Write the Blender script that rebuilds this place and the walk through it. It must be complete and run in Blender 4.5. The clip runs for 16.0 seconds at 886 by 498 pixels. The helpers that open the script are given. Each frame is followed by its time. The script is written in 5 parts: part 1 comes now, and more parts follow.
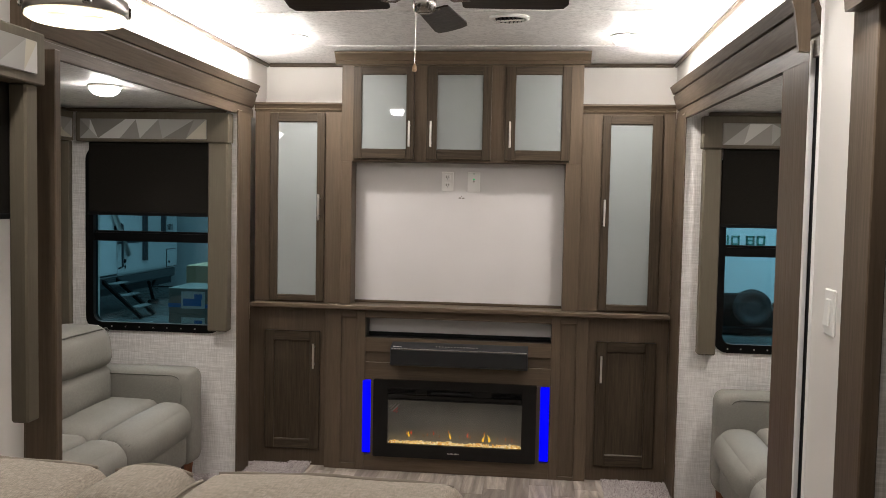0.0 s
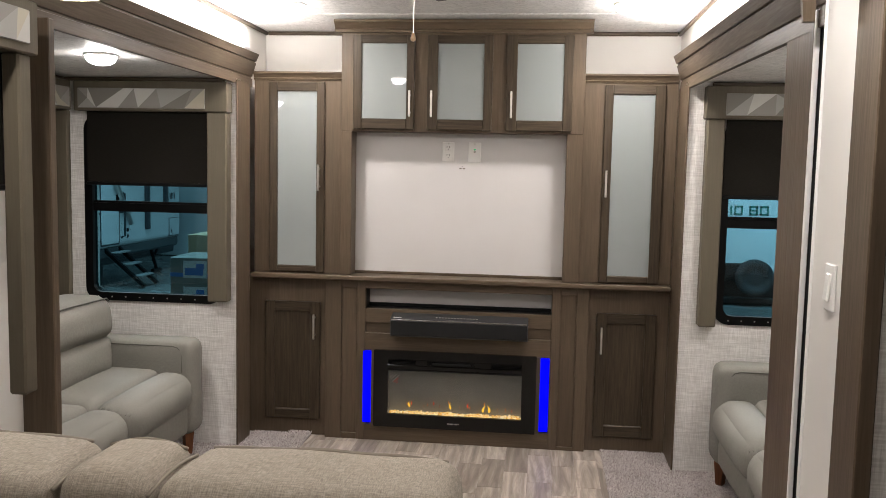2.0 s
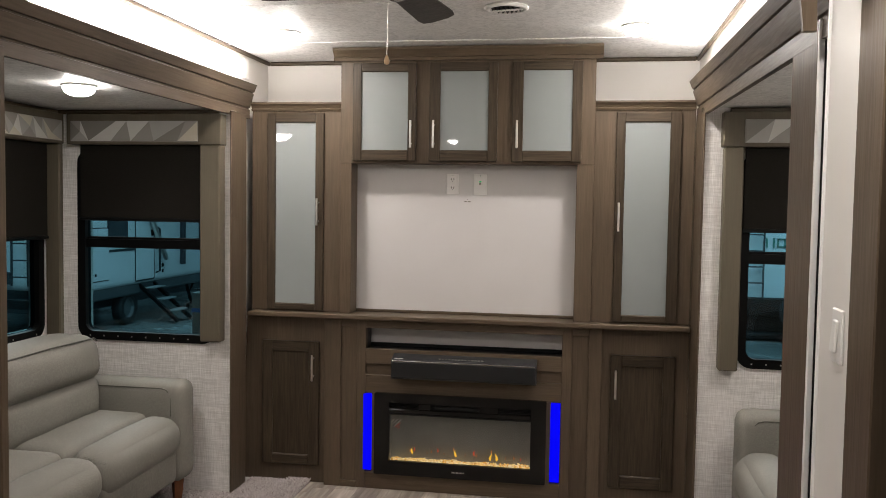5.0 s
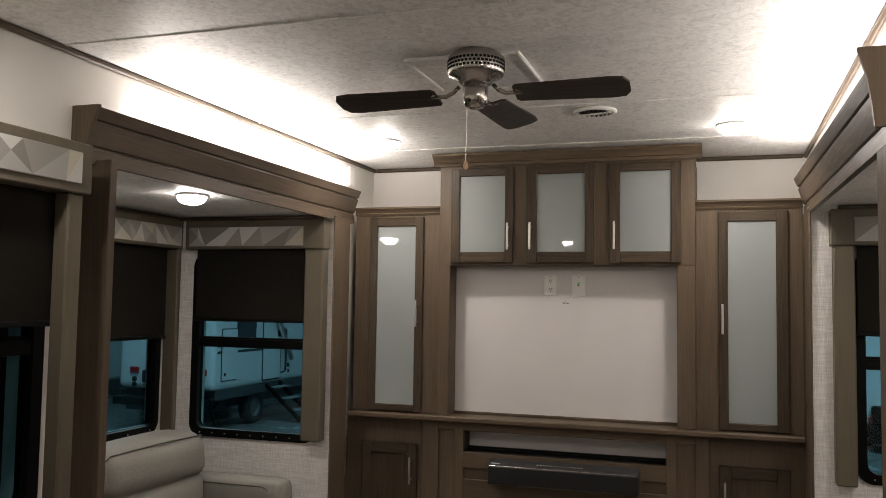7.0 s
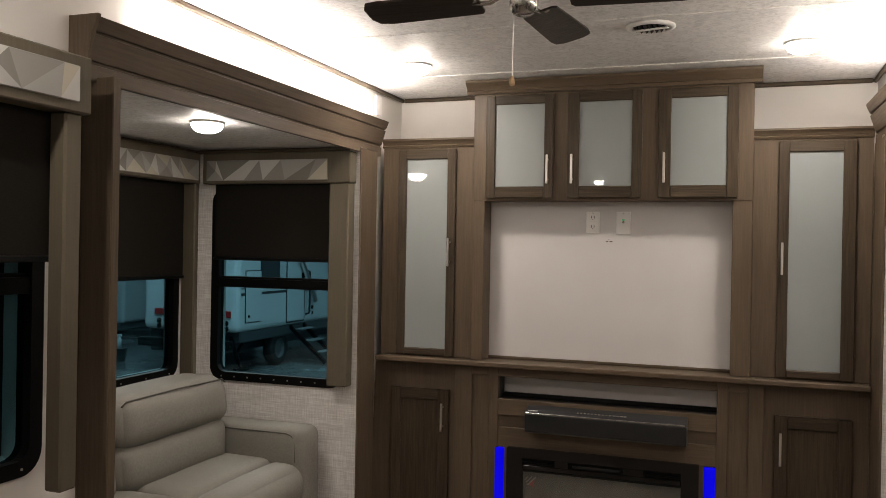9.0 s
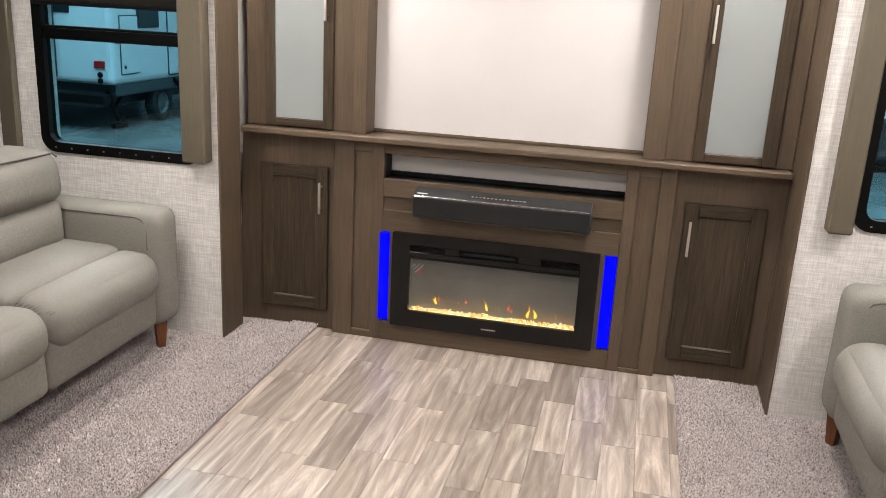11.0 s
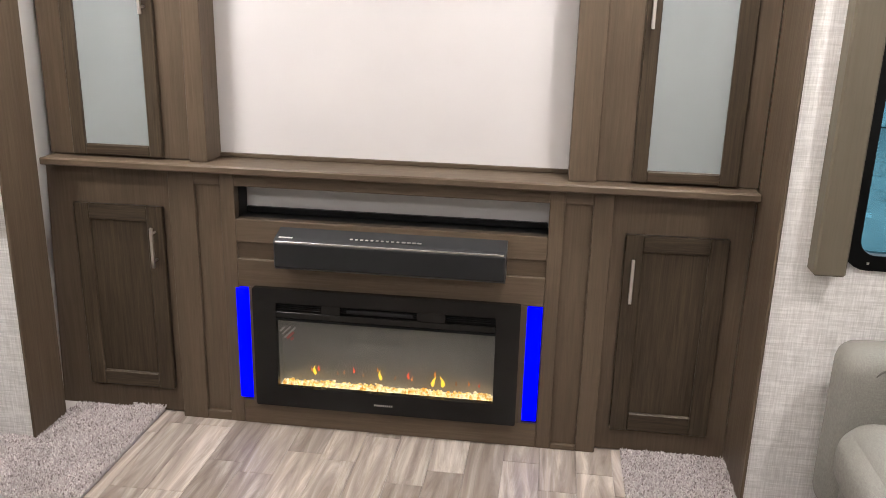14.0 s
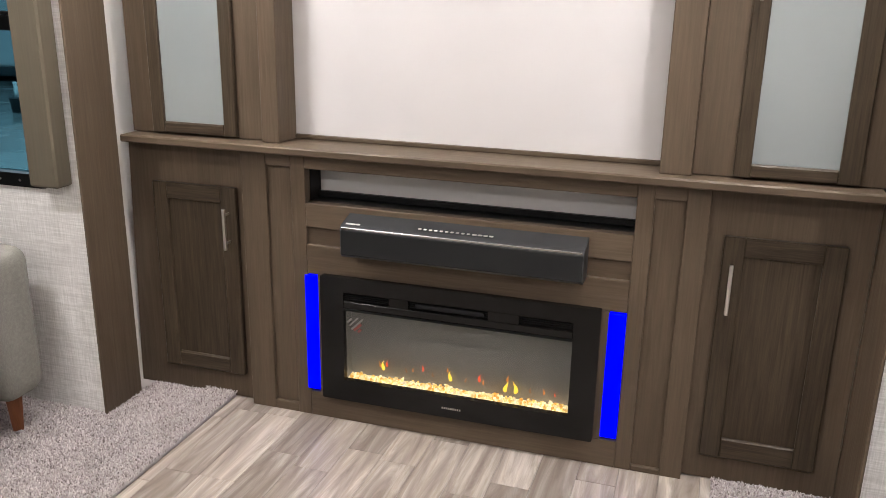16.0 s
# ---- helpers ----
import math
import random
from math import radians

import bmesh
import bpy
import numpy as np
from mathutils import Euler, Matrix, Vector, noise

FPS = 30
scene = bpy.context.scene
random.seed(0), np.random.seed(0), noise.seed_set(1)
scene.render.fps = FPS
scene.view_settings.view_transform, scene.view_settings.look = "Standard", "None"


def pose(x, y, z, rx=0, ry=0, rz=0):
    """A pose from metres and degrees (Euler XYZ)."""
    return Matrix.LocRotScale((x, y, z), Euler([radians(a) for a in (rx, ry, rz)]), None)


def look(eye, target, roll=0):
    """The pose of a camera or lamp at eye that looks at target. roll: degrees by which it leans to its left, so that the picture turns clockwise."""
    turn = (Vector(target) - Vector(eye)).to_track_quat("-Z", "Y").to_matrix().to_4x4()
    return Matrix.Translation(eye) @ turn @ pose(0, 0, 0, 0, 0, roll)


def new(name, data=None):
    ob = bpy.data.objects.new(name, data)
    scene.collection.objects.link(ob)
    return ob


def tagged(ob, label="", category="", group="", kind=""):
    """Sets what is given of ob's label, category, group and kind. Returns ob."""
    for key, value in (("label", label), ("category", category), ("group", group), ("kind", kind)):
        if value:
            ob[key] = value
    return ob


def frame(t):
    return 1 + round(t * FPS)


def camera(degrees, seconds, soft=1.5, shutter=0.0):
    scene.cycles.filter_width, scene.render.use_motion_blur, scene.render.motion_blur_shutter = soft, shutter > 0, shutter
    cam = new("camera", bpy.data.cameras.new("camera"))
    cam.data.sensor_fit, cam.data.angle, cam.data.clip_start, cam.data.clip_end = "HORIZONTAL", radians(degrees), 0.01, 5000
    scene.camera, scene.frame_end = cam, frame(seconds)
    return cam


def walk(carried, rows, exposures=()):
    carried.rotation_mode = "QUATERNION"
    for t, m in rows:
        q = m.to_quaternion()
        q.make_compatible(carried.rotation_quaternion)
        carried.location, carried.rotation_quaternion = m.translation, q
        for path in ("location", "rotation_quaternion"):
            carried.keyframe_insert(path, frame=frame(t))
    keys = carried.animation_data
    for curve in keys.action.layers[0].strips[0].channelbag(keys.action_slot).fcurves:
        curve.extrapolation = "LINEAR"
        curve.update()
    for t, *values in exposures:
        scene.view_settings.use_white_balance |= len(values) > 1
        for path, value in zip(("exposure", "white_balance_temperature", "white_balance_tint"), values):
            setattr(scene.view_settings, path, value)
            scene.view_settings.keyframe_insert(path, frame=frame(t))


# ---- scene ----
cam = camera(55.1, 16.0, 0.55)
PATH = [
    (0, (0.172, 0.06, 1.486), (-0.05, 2.045, 1.376), 1.1),
    (0.5, (0.164, 0.062, 1.494), (-0.062, 2.045, 1.374), 1.2),
    (1, (0.162, 0.063, 1.492), (-0.064, 2.045, 1.342), 1.2),
    (1.5, (0.168, 0.071, 1.494), (-0.06, 2.051, 1.325), 1.2),
    (2, (0.184, 0.08, 1.496), (-0.043, 2.058, 1.313), 1.2),
    (2.5, (0.224, 0.081, 1.498), (-0.008, 2.058, 1.306), 1.1),
    (3, (0.275, 0.08, 1.495), (0.035, 2.055, 1.291), 1.1),
    (3.2, (0.294, 0.085, 1.493), (0.048, 2.058, 1.282), 1.1),
    (5.3, (0.379, 0.374, 1.497), (0.04, 2.344, 1.453), 0.9),
    (5.5, (0.398, 0.384, 1.494), (0.058, 2.354, 1.527), 0.8),
    (6, (0.467, 0.39, 1.501), (0.024, 2.338, 1.609), 0.8),
    (6.5, (0.492, 0.368, 1.499), (-0.066, 2.284, 1.626), 0.9),
    (7, (0.507, 0.365, 1.497), (-0.114, 2.262, 1.626), 0.9),
    (7.5, (0.5, 0.381, 1.493), (-0.145, 2.27, 1.614), 0.8),
    (8, (0.492, 0.424, 1.485), (-0.171, 2.308, 1.579), 0.9),
    (8.5, (0.427, 0.542, 1.472), (-0.246, 2.424, 1.516), 1.0),
    (9, (0.362, 0.626, 1.471), (-0.308, 2.511, 1.466), 1.0),
    (9.4, (0.297, 0.679, 1.465), (-0.336, 2.57, 1.316), 1.1),
    (9.5, (0.297, 0.724, 1.461), (-0.333, 2.612, 1.269), 0.8),
    (9.7, (0.284, 0.793, 1.428), (-0.323, 2.674, 1.122), 0.8),
    (11.8, (0.273, 1.383, 1.51), (0.002, 3.279, 0.933), 2.4),
    (12, (0.285, 1.429, 1.506), (0.051, 3.329, 0.928), 1.9),
    (12.5, (0.356, 1.631, 1.486), (0.148, 3.534, 0.909), 1.2),
    (13, (0.36, 1.806, 1.478), (0.139, 3.709, 0.902), 1.2),
    (13.5, (0.291, 1.959, 1.475), (0.056, 3.86, 0.899), 1.3),
    (14, (0.256, 2.051, 1.475), (0.013, 3.947, 0.886), 1.4),
    (14.5, (0.31, 2.144, 1.468), (0.044, 4.033, 0.868), 1.4),
    (15, (0.398, 2.223, 1.442), (-0.088, 4.068, 0.842), 0.1),
    (15.5, (0.444, 2.273, 1.42), (-0.115, 4.097, 0.82), 0.6),
    (16, (0.43, 2.281, 1.403), (-0.142, 4.102, 0.805), 1.0),
]
EXPOSURES = [(0, -0.52, 6400, 10), (0.5, -0.52, 6400, 10), (1.0, -0.29, 6350, 10), (2.0, -0.21, 6350, 10), (3.2, -0.19, 6350, 10), (5.3, -0.72, 6500, 10), (6, -0.98, 6600, 10), (8.6, -1.09, 6800, 12), (9.2, -0.77, 6900, 12), (9.7, -0.25, 6800, 11), (11.8, 0.46, 6200, 11), (12.5, 0.39, 6200, 11), (13, 0.31, 6200, 11), (16, 0.34, 6100, 11)]
walk(cam, [(t, look(eye, target, roll)) for t, eye, target, roll in PATH], EXPOSURES)

# ---- world, lights, exposure ----
world = bpy.data.worlds.new("hall_air")
scene.world = world
world.use_nodes = True
world.node_tree.nodes["Background"].inputs[0].default_value = (0.55, 0.75, 0.85, 1)
world.node_tree.nodes["Background"].inputs[1].default_value = 0.05


def lamp(name, kind, loc, target, watts, color, size=0.1, size_y=None):
    d = bpy.data.lights.new(name, kind)
    d.energy, d.color = watts, color
    if kind == "AREA":
        d.size = size
        if size_y:
            d.shape, d.size_y = "RECTANGLE", size_y
        else:
            d.shape = "DISK"
    else:
        d.shadow_soft_size = size
    ob = new(name, d)
    ob.matrix_world = look(loc, target)
    return ob


WARM = (1.0, 0.86, 0.70)
NEUTRAL = (1.0, 0.925, 0.875)
# strips that lie behind the two cornices and shine up on wall and ceiling
lamp("cornice_strip_lamp", "AREA", (-1.418, 3.70, 2.098), (-1.098, 3.70, 3.0), 33, NEUTRAL, 1.75, 0.03)
lamp("cornice_strip_lamp", "AREA", (0.890, 3.50, 2.090), (0.570, 3.50, 3.0), 28, NEUTRAL, 2.2, 0.03)
# ceiling and slide-out puck lights
PUCKS = [(-1.05, 4.20), (0.56, 4.20), (-1.08, 1.78), (0.56, 1.78), (-1.28, -1.5), (0.56, -1.5)]
for px, py in PUCKS:
    lamp("puck_lamp", "AREA", (px, py, 2.243), (px, py, 0), 9 if py > 4 else (10 if py > 0 else 5), NEUTRAL, 0.09)
lamp("slide_puck_lamp", "AREA", (-1.66, 3.49, 1.903), (-1.66, 3.49, 0), 7.0, NEUTRAL, 0.09)
lamp("slide_puck_lamp", "AREA", (1.36, 3.49, 1.903), (1.36, 3.49, 0), 7.0, NEUTRAL, 0.09)
lamp("pendant_lamp", "POINT", (-0.45, 1.145, 1.70), (0, 0, 0), 2.0, WARM, 0.03)
# showroom hall lights, far above the other trailers
lamp("hall_lamp", "AREA", (-7, 11, 6.5), (-7, 11, 0), 1650, (0.85, 0.95, 1.0), 6, 6)
lamp("hall_lamp", "AREA", (6, 12, 6.5), (6, 12, 0), 2000, (0.85, 0.95, 1.0), 6, 6)

# ---- materials ----


class Mat:
    """A small builder for node materials."""

    def __init__(self, name, rough=0.5, metal=0.0, color=(0.5, 0.5, 0.5)):
        self.m = bpy.data.materials.new(name)
        self.m.use_nodes = True
        self.nt = self.m.node_tree
        self.b = self.nt.nodes["Principled BSDF"]
        self.b.inputs["Roughness"].default_value = rough
        self.b.inputs["Metallic"].default_value = metal
        self.b.inputs["Base Color"].default_value = (*color, 1)
        self.tc = self.nt.nodes.new("ShaderNodeTexCoord")

    def set(self, name, v):
        self.b.inputs[name].default_value = v
        return self

    def coords(self, scale, random_shift=True):
        mp = self.nt.nodes.new("ShaderNodeMapping")
        mp.inputs["Scale"].default_value = scale
        self.nt.links.new(self.tc.outputs["Object"], mp.inputs["Vector"])
        if random_shift:
            oi = self.nt.nodes.new("ShaderNodeObjectInfo")
            mu = self.nt.nodes.new("ShaderNodeMath")
            mu.operation = "MULTIPLY"
            mu.inputs[1].default_value = 37.0
            self.nt.links.new(oi.outputs["Random"], mu.inputs[0])
            self.nt.links.new(mu.outputs[0], mp.inputs["Location"])
        return mp.outputs[0]

    def noise(self, vec, scale=5.0, detail=4.0, rough=0.6, dist=0.0):
        n = self.nt.nodes.new("ShaderNodeTexNoise")
        n.inputs["Scale"].default_value = scale
        n.inputs["Detail"].default_value = detail
        n.inputs["Roughness"].default_value = rough
        n.inputs["Distortion"].default_value = dist
        self.nt.links.new(vec, n.inputs["Vector"])
        return n.outputs[0]

    def ramp(self, fac, stops):
        r = self.nt.nodes.new("ShaderNodeValToRGB")
        e = r.color_ramp.elements
        while len(e) < len(stops):
            e.new(0.5)
        for el, (p, c) in zip(e, stops):
            el.position = p
            el.color = (*c, 1) if len(c) == 3 else c
        self.nt.links.new(fac, r.inputs[0])
        return r.outputs[0]

    def mix(self, a, b, fac, mode="MIX"):
        n = self.nt.nodes.new("ShaderNodeMix")
        n.data_type, n.blend_type = "RGBA", mode
        for sock, v in ((n.inputs[0], fac), (n.inputs[6], a), (n.inputs[7], b)):
            if isinstance(v, (int, float)):
                sock.default_value = v
            elif isinstance(v, tuple):
                sock.default_value = (*v, 1)
            else:
                self.nt.links.new(v, sock)
        return n.outputs[2]

    def rand(self):
        return self.nt.nodes.new("ShaderNodeObjectInfo").outputs["Random"]

    def color(self, sock):
        self.nt.links.new(sock, self.b.inputs["Base Color"])
        return self

    def roughness(self, sock):
        self.nt.links.new(sock, self.b.inputs["Roughness"])
        return self

    def bump(self, height, strength=0.3, distance=0.002):
        n = self.nt.nodes.new("ShaderNodeBump")
        n.inputs["Strength"].default_value = strength
        n.inputs["Distance"].default_value = distance
        self.nt.links.new(height, n.inputs["Height"])
        self.nt.links.new(n.outputs[0], self.b.inputs["Normal"])
        return self

    def glow(self, color, strength):
        self.b.inputs["Emission Color"].default_value = (*color, 1)
        self.b.inputs["Emission Strength"].default_value = strength
        return self


def wood(name, axis, dark, mid, light, rough=0.42):
    """Stained laminate with fine grain along one axis."""
    w = Mat(name, rough).set("Specular IOR Level", 0.22)
    s = [75.0, 75.0, 75.0]
    s[axis] = 3.2
    vec = w.coords(tuple(s))
    fine = w.noise(vec, 1.6, 6, 0.65, 0.6)
    s2 = [5.0, 5.0, 5.0]
    s2[axis] = 0.7
    broad = w.noise(w.coords(tuple(s2)), 1.3, 3, 0.5, 0.4)
    col = w.ramp(fine, [(0.28, dark), (0.52, mid), (0.78, light)])
    tone = w.ramp(broad, [(0.3, (0.86, 0.85, 0.84)), (0.7, (1.14, 1.135, 1.13))])
    col = w.mix(col, tone, 1.0, "MULTIPLY")
    w.color(col)
    w.roughness(w.ramp(fine, [(0.2, (rough + 0.1,) * 3), (0.8, (rough - 0.06,) * 3)]))
    w.bump(fine, 0.18, 0.0012)
    return w.m


M_WOOD = wood("stained_wood_upright", 2, (0.078, 0.0558, 0.0363), (0.098, 0.0712, 0.0472), (0.119, 0.0882, 0.0602))
M_WOODH = wood("stained_wood_level", 0, (0.078, 0.0558, 0.0363), (0.098, 0.0712, 0.0472), (0.119, 0.0882, 0.0602))
M_WOODY = wood("stained_wood_lengthwise", 1, (0.063, 0.046, 0.031), (0.087, 0.0645, 0.045), (0.110, 0.084, 0.060))
M_DOOR = wood("dark_alder_upright", 2, (0.028, 0.0198, 0.0120), (0.050, 0.0365, 0.0232), (0.076, 0.0562, 0.0370), 0.36)
M_DOORH = wood("dark_alder_level", 0, (0.020, 0.0142, 0.0086), (0.050, 0.0365, 0.0236), (0.092, 0.0682, 0.0462), 0.36)
M_BOARD = wood("taupe_board", 2, (0.100, 0.084, 0.059), (0.109, 0.092, 0.065), (0.118, 0.100, 0.072), 0.55)
M_LEG = wood("orange_brown_wood", 2, (0.10, 0.035, 0.014), (0.16, 0.06, 0.026), (0.2, 0.08, 0.036), 0.4)


def make_planks():
    w = Mat("wood_look_vinyl", 0.38)
    base = w.coords((15, 1.5, 15))
    fine = w.noise(base, 1.1, 8, 0.66, 1.4)
    rings = w.nt.nodes.new("ShaderNodeTexWave")
    rings.wave_type, rings.bands_direction = "BANDS", "X"
    rings.inputs["Scale"].default_value = 5.0
    rings.inputs["Distortion"].default_value = 9.0
    rings.inputs["Detail"].default_value = 3.0
    rings.inputs["Detail Scale"].default_value = 0.7
    w.nt.links.new(w.coords((1.5, 0.45, 1)), rings.inputs["Vector"])
    col = w.ramp(fine, [(0.30, (0.215, 0.176, 0.147)), (0.5, (0.362, 0.310, 0.268)), (0.66, (0.56, 0.508, 0.462))])
    ringc = w.ramp(rings.outputs["Fac"], [(0.0, (0.72, 0.68, 0.64)), (0.5, (1.0, 1.0, 1.0)), (1.0, (1.18, 1.16, 1.12))])
    col = w.mix(col, ringc, 0.45, "MULTIPLY")
    tone = w.ramp(w.rand(), [(0.0, (0.72, 0.705, 0.69)), (0.35, (0.90, 0.89, 0.875)), (0.65, (1.04, 1.04, 1.03)), (1.0, (1.20, 1.20, 1.19))])
    col = w.mix(col, tone, 1.0, "MULTIPLY")
    w.color(col).bump(fine, 0.12, 0.0008)
    return w.m


M_PLANK = make_planks()


def make_linen(name, light, dark, scale, rough=0.85, bump=0.5, run=0.06, cloth=False):
    """Woven surface: threads run both ways, with uneven slubs."""
    w = Mat(name, rough)
    r = scale * run
    a = w.noise(w.coords((r, scale, scale) if cloth else (scale, scale, r), False), 1.0, 3, 0.6)
    b = w.noise(w.coords((scale, r, r) if cloth else (r, r, scale), False), 1.0, 3, 0.6)
    s = w.nt.nodes.new("ShaderNodeMath")
    s.operation = "ADD"
    w.nt.links.new(a, s.inputs[0])
    w.nt.links.new(b, s.inputs[1])
    h = w.nt.nodes.new("ShaderNodeMath")
    h.operation = "MULTIPLY"
    h.inputs[1].default_value = 0.5
    w.nt.links.new(s.outputs[0], h.inputs[0])
    patch = w.noise(w.coords((3, 3, 3), False), 1.0, 2, 0.5)
    col = w.ramp(h.outputs[0], [(0.36, dark), (0.5, tuple((x + y) / 2 for x, y in zip(dark, light))), (0.6, light)])
    col = w.mix(col, w.ramp(patch, [(0.3, (0.93, 0.93, 0.93)), (0.7, (1.05, 1.05, 1.05))]), 1.0, "MULTIPLY")
    w.color(col).bump(h.outputs[0], bump, 0.0015)
    return w.m


M_LINEN = make_linen("linen_wallpaper", (0.86, 0.837, 0.81), (0.60, 0.572, 0.54), 225)
M_SOFA = make_linen("grey_green_upholstery", (0.237, 0.226, 0.198), (0.172, 0.163, 0.140), 620, 0.8, 0.22, 0.15, True)
M_SEAT = make_linen("beige_tweed_upholstery", (0.385, 0.335, 0.275), (0.20, 0.170, 0.135), 520, 0.9, 0.35, 0.12, True)
M_SEAM = Mat("seam_thread", 0.8, 0, (0.09, 0.085, 0.07)).m


def make_paint(name, c, rough=0.5, grain=180.0, bump=0.08):
    w = Mat(name, rough)
    f = w.noise(w.coords((1, 1, 1), False), grain, 3, 0.6)
    p = w.noise(w.coords((1, 1, 1), False), 2.2, 2, 0.5)
    col = w.ramp(p, [(0.3, tuple(x * 0.96 for x in c)), (0.7, tuple(min(1, x * 1.03) for x in c))])
    w.color(col).bump(f, bump, 0.001)
    return w.m


M_WALL = make_paint("white_wall_board", (0.74, 0.715, 0.675), 0.45)
M_TVWALL = make_paint("pale_wall_vinyl", (0.628, 0.606, 0.594), 0.5)
M_WHITE = make_paint("white_plastic", (0.82, 0.81, 0.78), 0.35, 60, 0.02)


def make_ceiling():
    w = Mat("embossed_ceiling_board", 0.45).set("Specular IOR Level", 0.32)
    v = w.coords((1, 1, 1), False)
    n = w.noise(v, 26, 5, 0.68, 1.6)
    m = w.noise(v, 70, 3, 0.6, 0.5)
    col = w.ramp(n, [(0.36, (0.60, 0.593, 0.575)), (0.5, (0.75, 0.74, 0.72)), (0.62, (0.83, 0.82, 0.80))])
    w.color(col).bump(w.mix(n, m, 0.35), 0.35, 0.003)
    return w.m


M_CEIL = make_ceiling()


def make_carpet():
    w = Mat("shag_carpet", 0.95)
    geo = w.nt.nodes.new("ShaderNodeNewGeometry")
    n = w.noise(w.coords((1, 1, 1), False), 6, 3, 0.6)
    col = w.ramp(geo.outputs["Random Per Island"], [(0.0, (0.18, 0.148, 0.142)), (0.14, (0.42, 0.370, 0.358)), (0.6, (0.575, 0.524, 0.508)), (1.0, (0.74, 0.69, 0.67))])
    col = w.mix(col, w.ramp(n, [(0.3, (0.9, 0.89, 0.88)), (0.7, (1.06, 1.05, 1.05))]), 1.0, "MULTIPLY")
    return w.color(col).m


M_CARPET = make_carpet()
M_CARPETBASE = make_paint("carpet_backing", (0.46, 0.42, 0.40), 0.95, 120, 0.5)
M_NICKEL = Mat("brushed_nickel", 0.30, 1.0, (0.72, 0.69, 0.65)).m
M_FANMETAL = Mat("dark_brushed_nickel", 0.24, 1.0, (0.40, 0.38, 0.355)).m
M_CHROME = Mat("polished_chrome", 0.12, 1.0, (0.75, 0.75, 0.75)).m
M_BLACK = Mat("black_plastic", 0.4, 0, (0.006, 0.006, 0.006)).set("Specular IOR Level", 0.14).m
M_BLACKGLOSS = Mat("black_glass", 0.2, 0, (0.008, 0.0076, 0.007)).set("Specular IOR Level", 0.22).m
M_GRILLE = make_paint("black_speaker_cloth", (0.018, 0.018, 0.018), 0.85, 900, 0.4)
M_GRILLE.node_tree.nodes["Principled BSDF"].inputs["Specular IOR Level"].default_value = 0.12
M_GAP = Mat("rubber_seal", 0.7, 0, (0.006, 0.006, 0.006)).set("Specular IOR Level", 0.1).m


def make_door_glass():
    w = Mat("grey_backed_glass", 0.02)
    n = w.noise(w.coords((1, 1, 1)), 1.4, 2, 0.5)
    w.color(w.ramp(n, [(0.3, (0.235, 0.255, 0.255)), (0.7, (0.27, 0.29, 0.288))]))
    w.set("Specular IOR Level", 0.6)
    return w.m


M_DGLASS = make_door_glass()


def make_pane(name, tint, gloss):
    """Thin tinted pane: lets the view through, and mirrors a little at its surface."""
    m = bpy.data.materials.new(name)
    m.use_nodes = True
    nt = m.node_tree
    nt.nodes.remove(nt.nodes["Principled BSDF"])
    tr = nt.nodes.new("ShaderNodeBsdfTransparent")
    tr.inputs[0].default_value = (*tint, 1)
    gl = nt.nodes.new("ShaderNodeBsdfGlossy")
    gl.inputs["Roughness"].default_value = 0.02
    mx = nt.nodes.new("ShaderNodeMixShader")
    mx.inputs[0].default_value = gloss
    nt.links.new(tr.outputs[0], mx.inputs[1])
    nt.links.new(gl.outputs[0], mx.inputs[2])
    nt.links.new(mx.outputs[0], nt.nodes["Material Output"].inputs[0])
    return m


M_PANE = make_pane("tinted_window_glass", (0.40, 0.60, 0.66), 0.035)
M_FIREGLASS = make_pane("smoky_fire_glass", (0.72, 0.72, 0.70), 0.03)


def make_blind():
    w = Mat("dark_roller_fabric", 0.9).set("Specular IOR Level", 0.05)
    n = w.noise(w.coords((1, 1, 14), False), 60, 3, 0.6)
    w.color(w.ramp(n, [(0.3, (0.0115, 0.0103, 0.0085)), (0.7, (0.0175, 0.0155, 0.013))])).bump(n, 0.1, 0.0006)
    return w.m


M_BLIND = make_blind()
M_BLUE = Mat("blue_light_panel", 0.7, 0, (0.0, 0.0, 0.10)).set("Specular IOR Level", 0.1).glow((0.0, 0.0, 1.0), 1.3).m
M_LIT = Mat("lit_lens", 0.3, 0, (0.9, 0.9, 0.85)).glow((1.0, 0.95, 0.88), 100.0).m
M_STRIP = Mat("lit_strip", 0.3, 0, (0.9, 0.9, 0.85)).glow((1.0, 0.95, 0.86), 5.0).m
M_PENDLIT = Mat("lit_opal_glass", 0.3, 0, (0.9, 0.85, 0.75)).glow((1.0, 0.84, 0.58), 2.4).m
TRI = [make_paint("valance_cloth_" + n, c, 0.8, 300, 0.15) for n, c in (
    ("taupe", (0.19, 0.178, 0.158)), ("grey", (0.33, 0.32, 0.30)), ("sand", (0.46, 0.42, 0.34)), ("stone", (0.26, 0.247, 0.225)), ("pale", (0.50, 0.49, 0.465)))]

# ---- mesh helpers ----
ORIGIN = {}


def thing(name, at, label, category, group="", kind=""):
    e = new(name)
    e.location = at
    ORIGIN[e] = Vector(at)
    return tagged(e, label, category, group, kind)


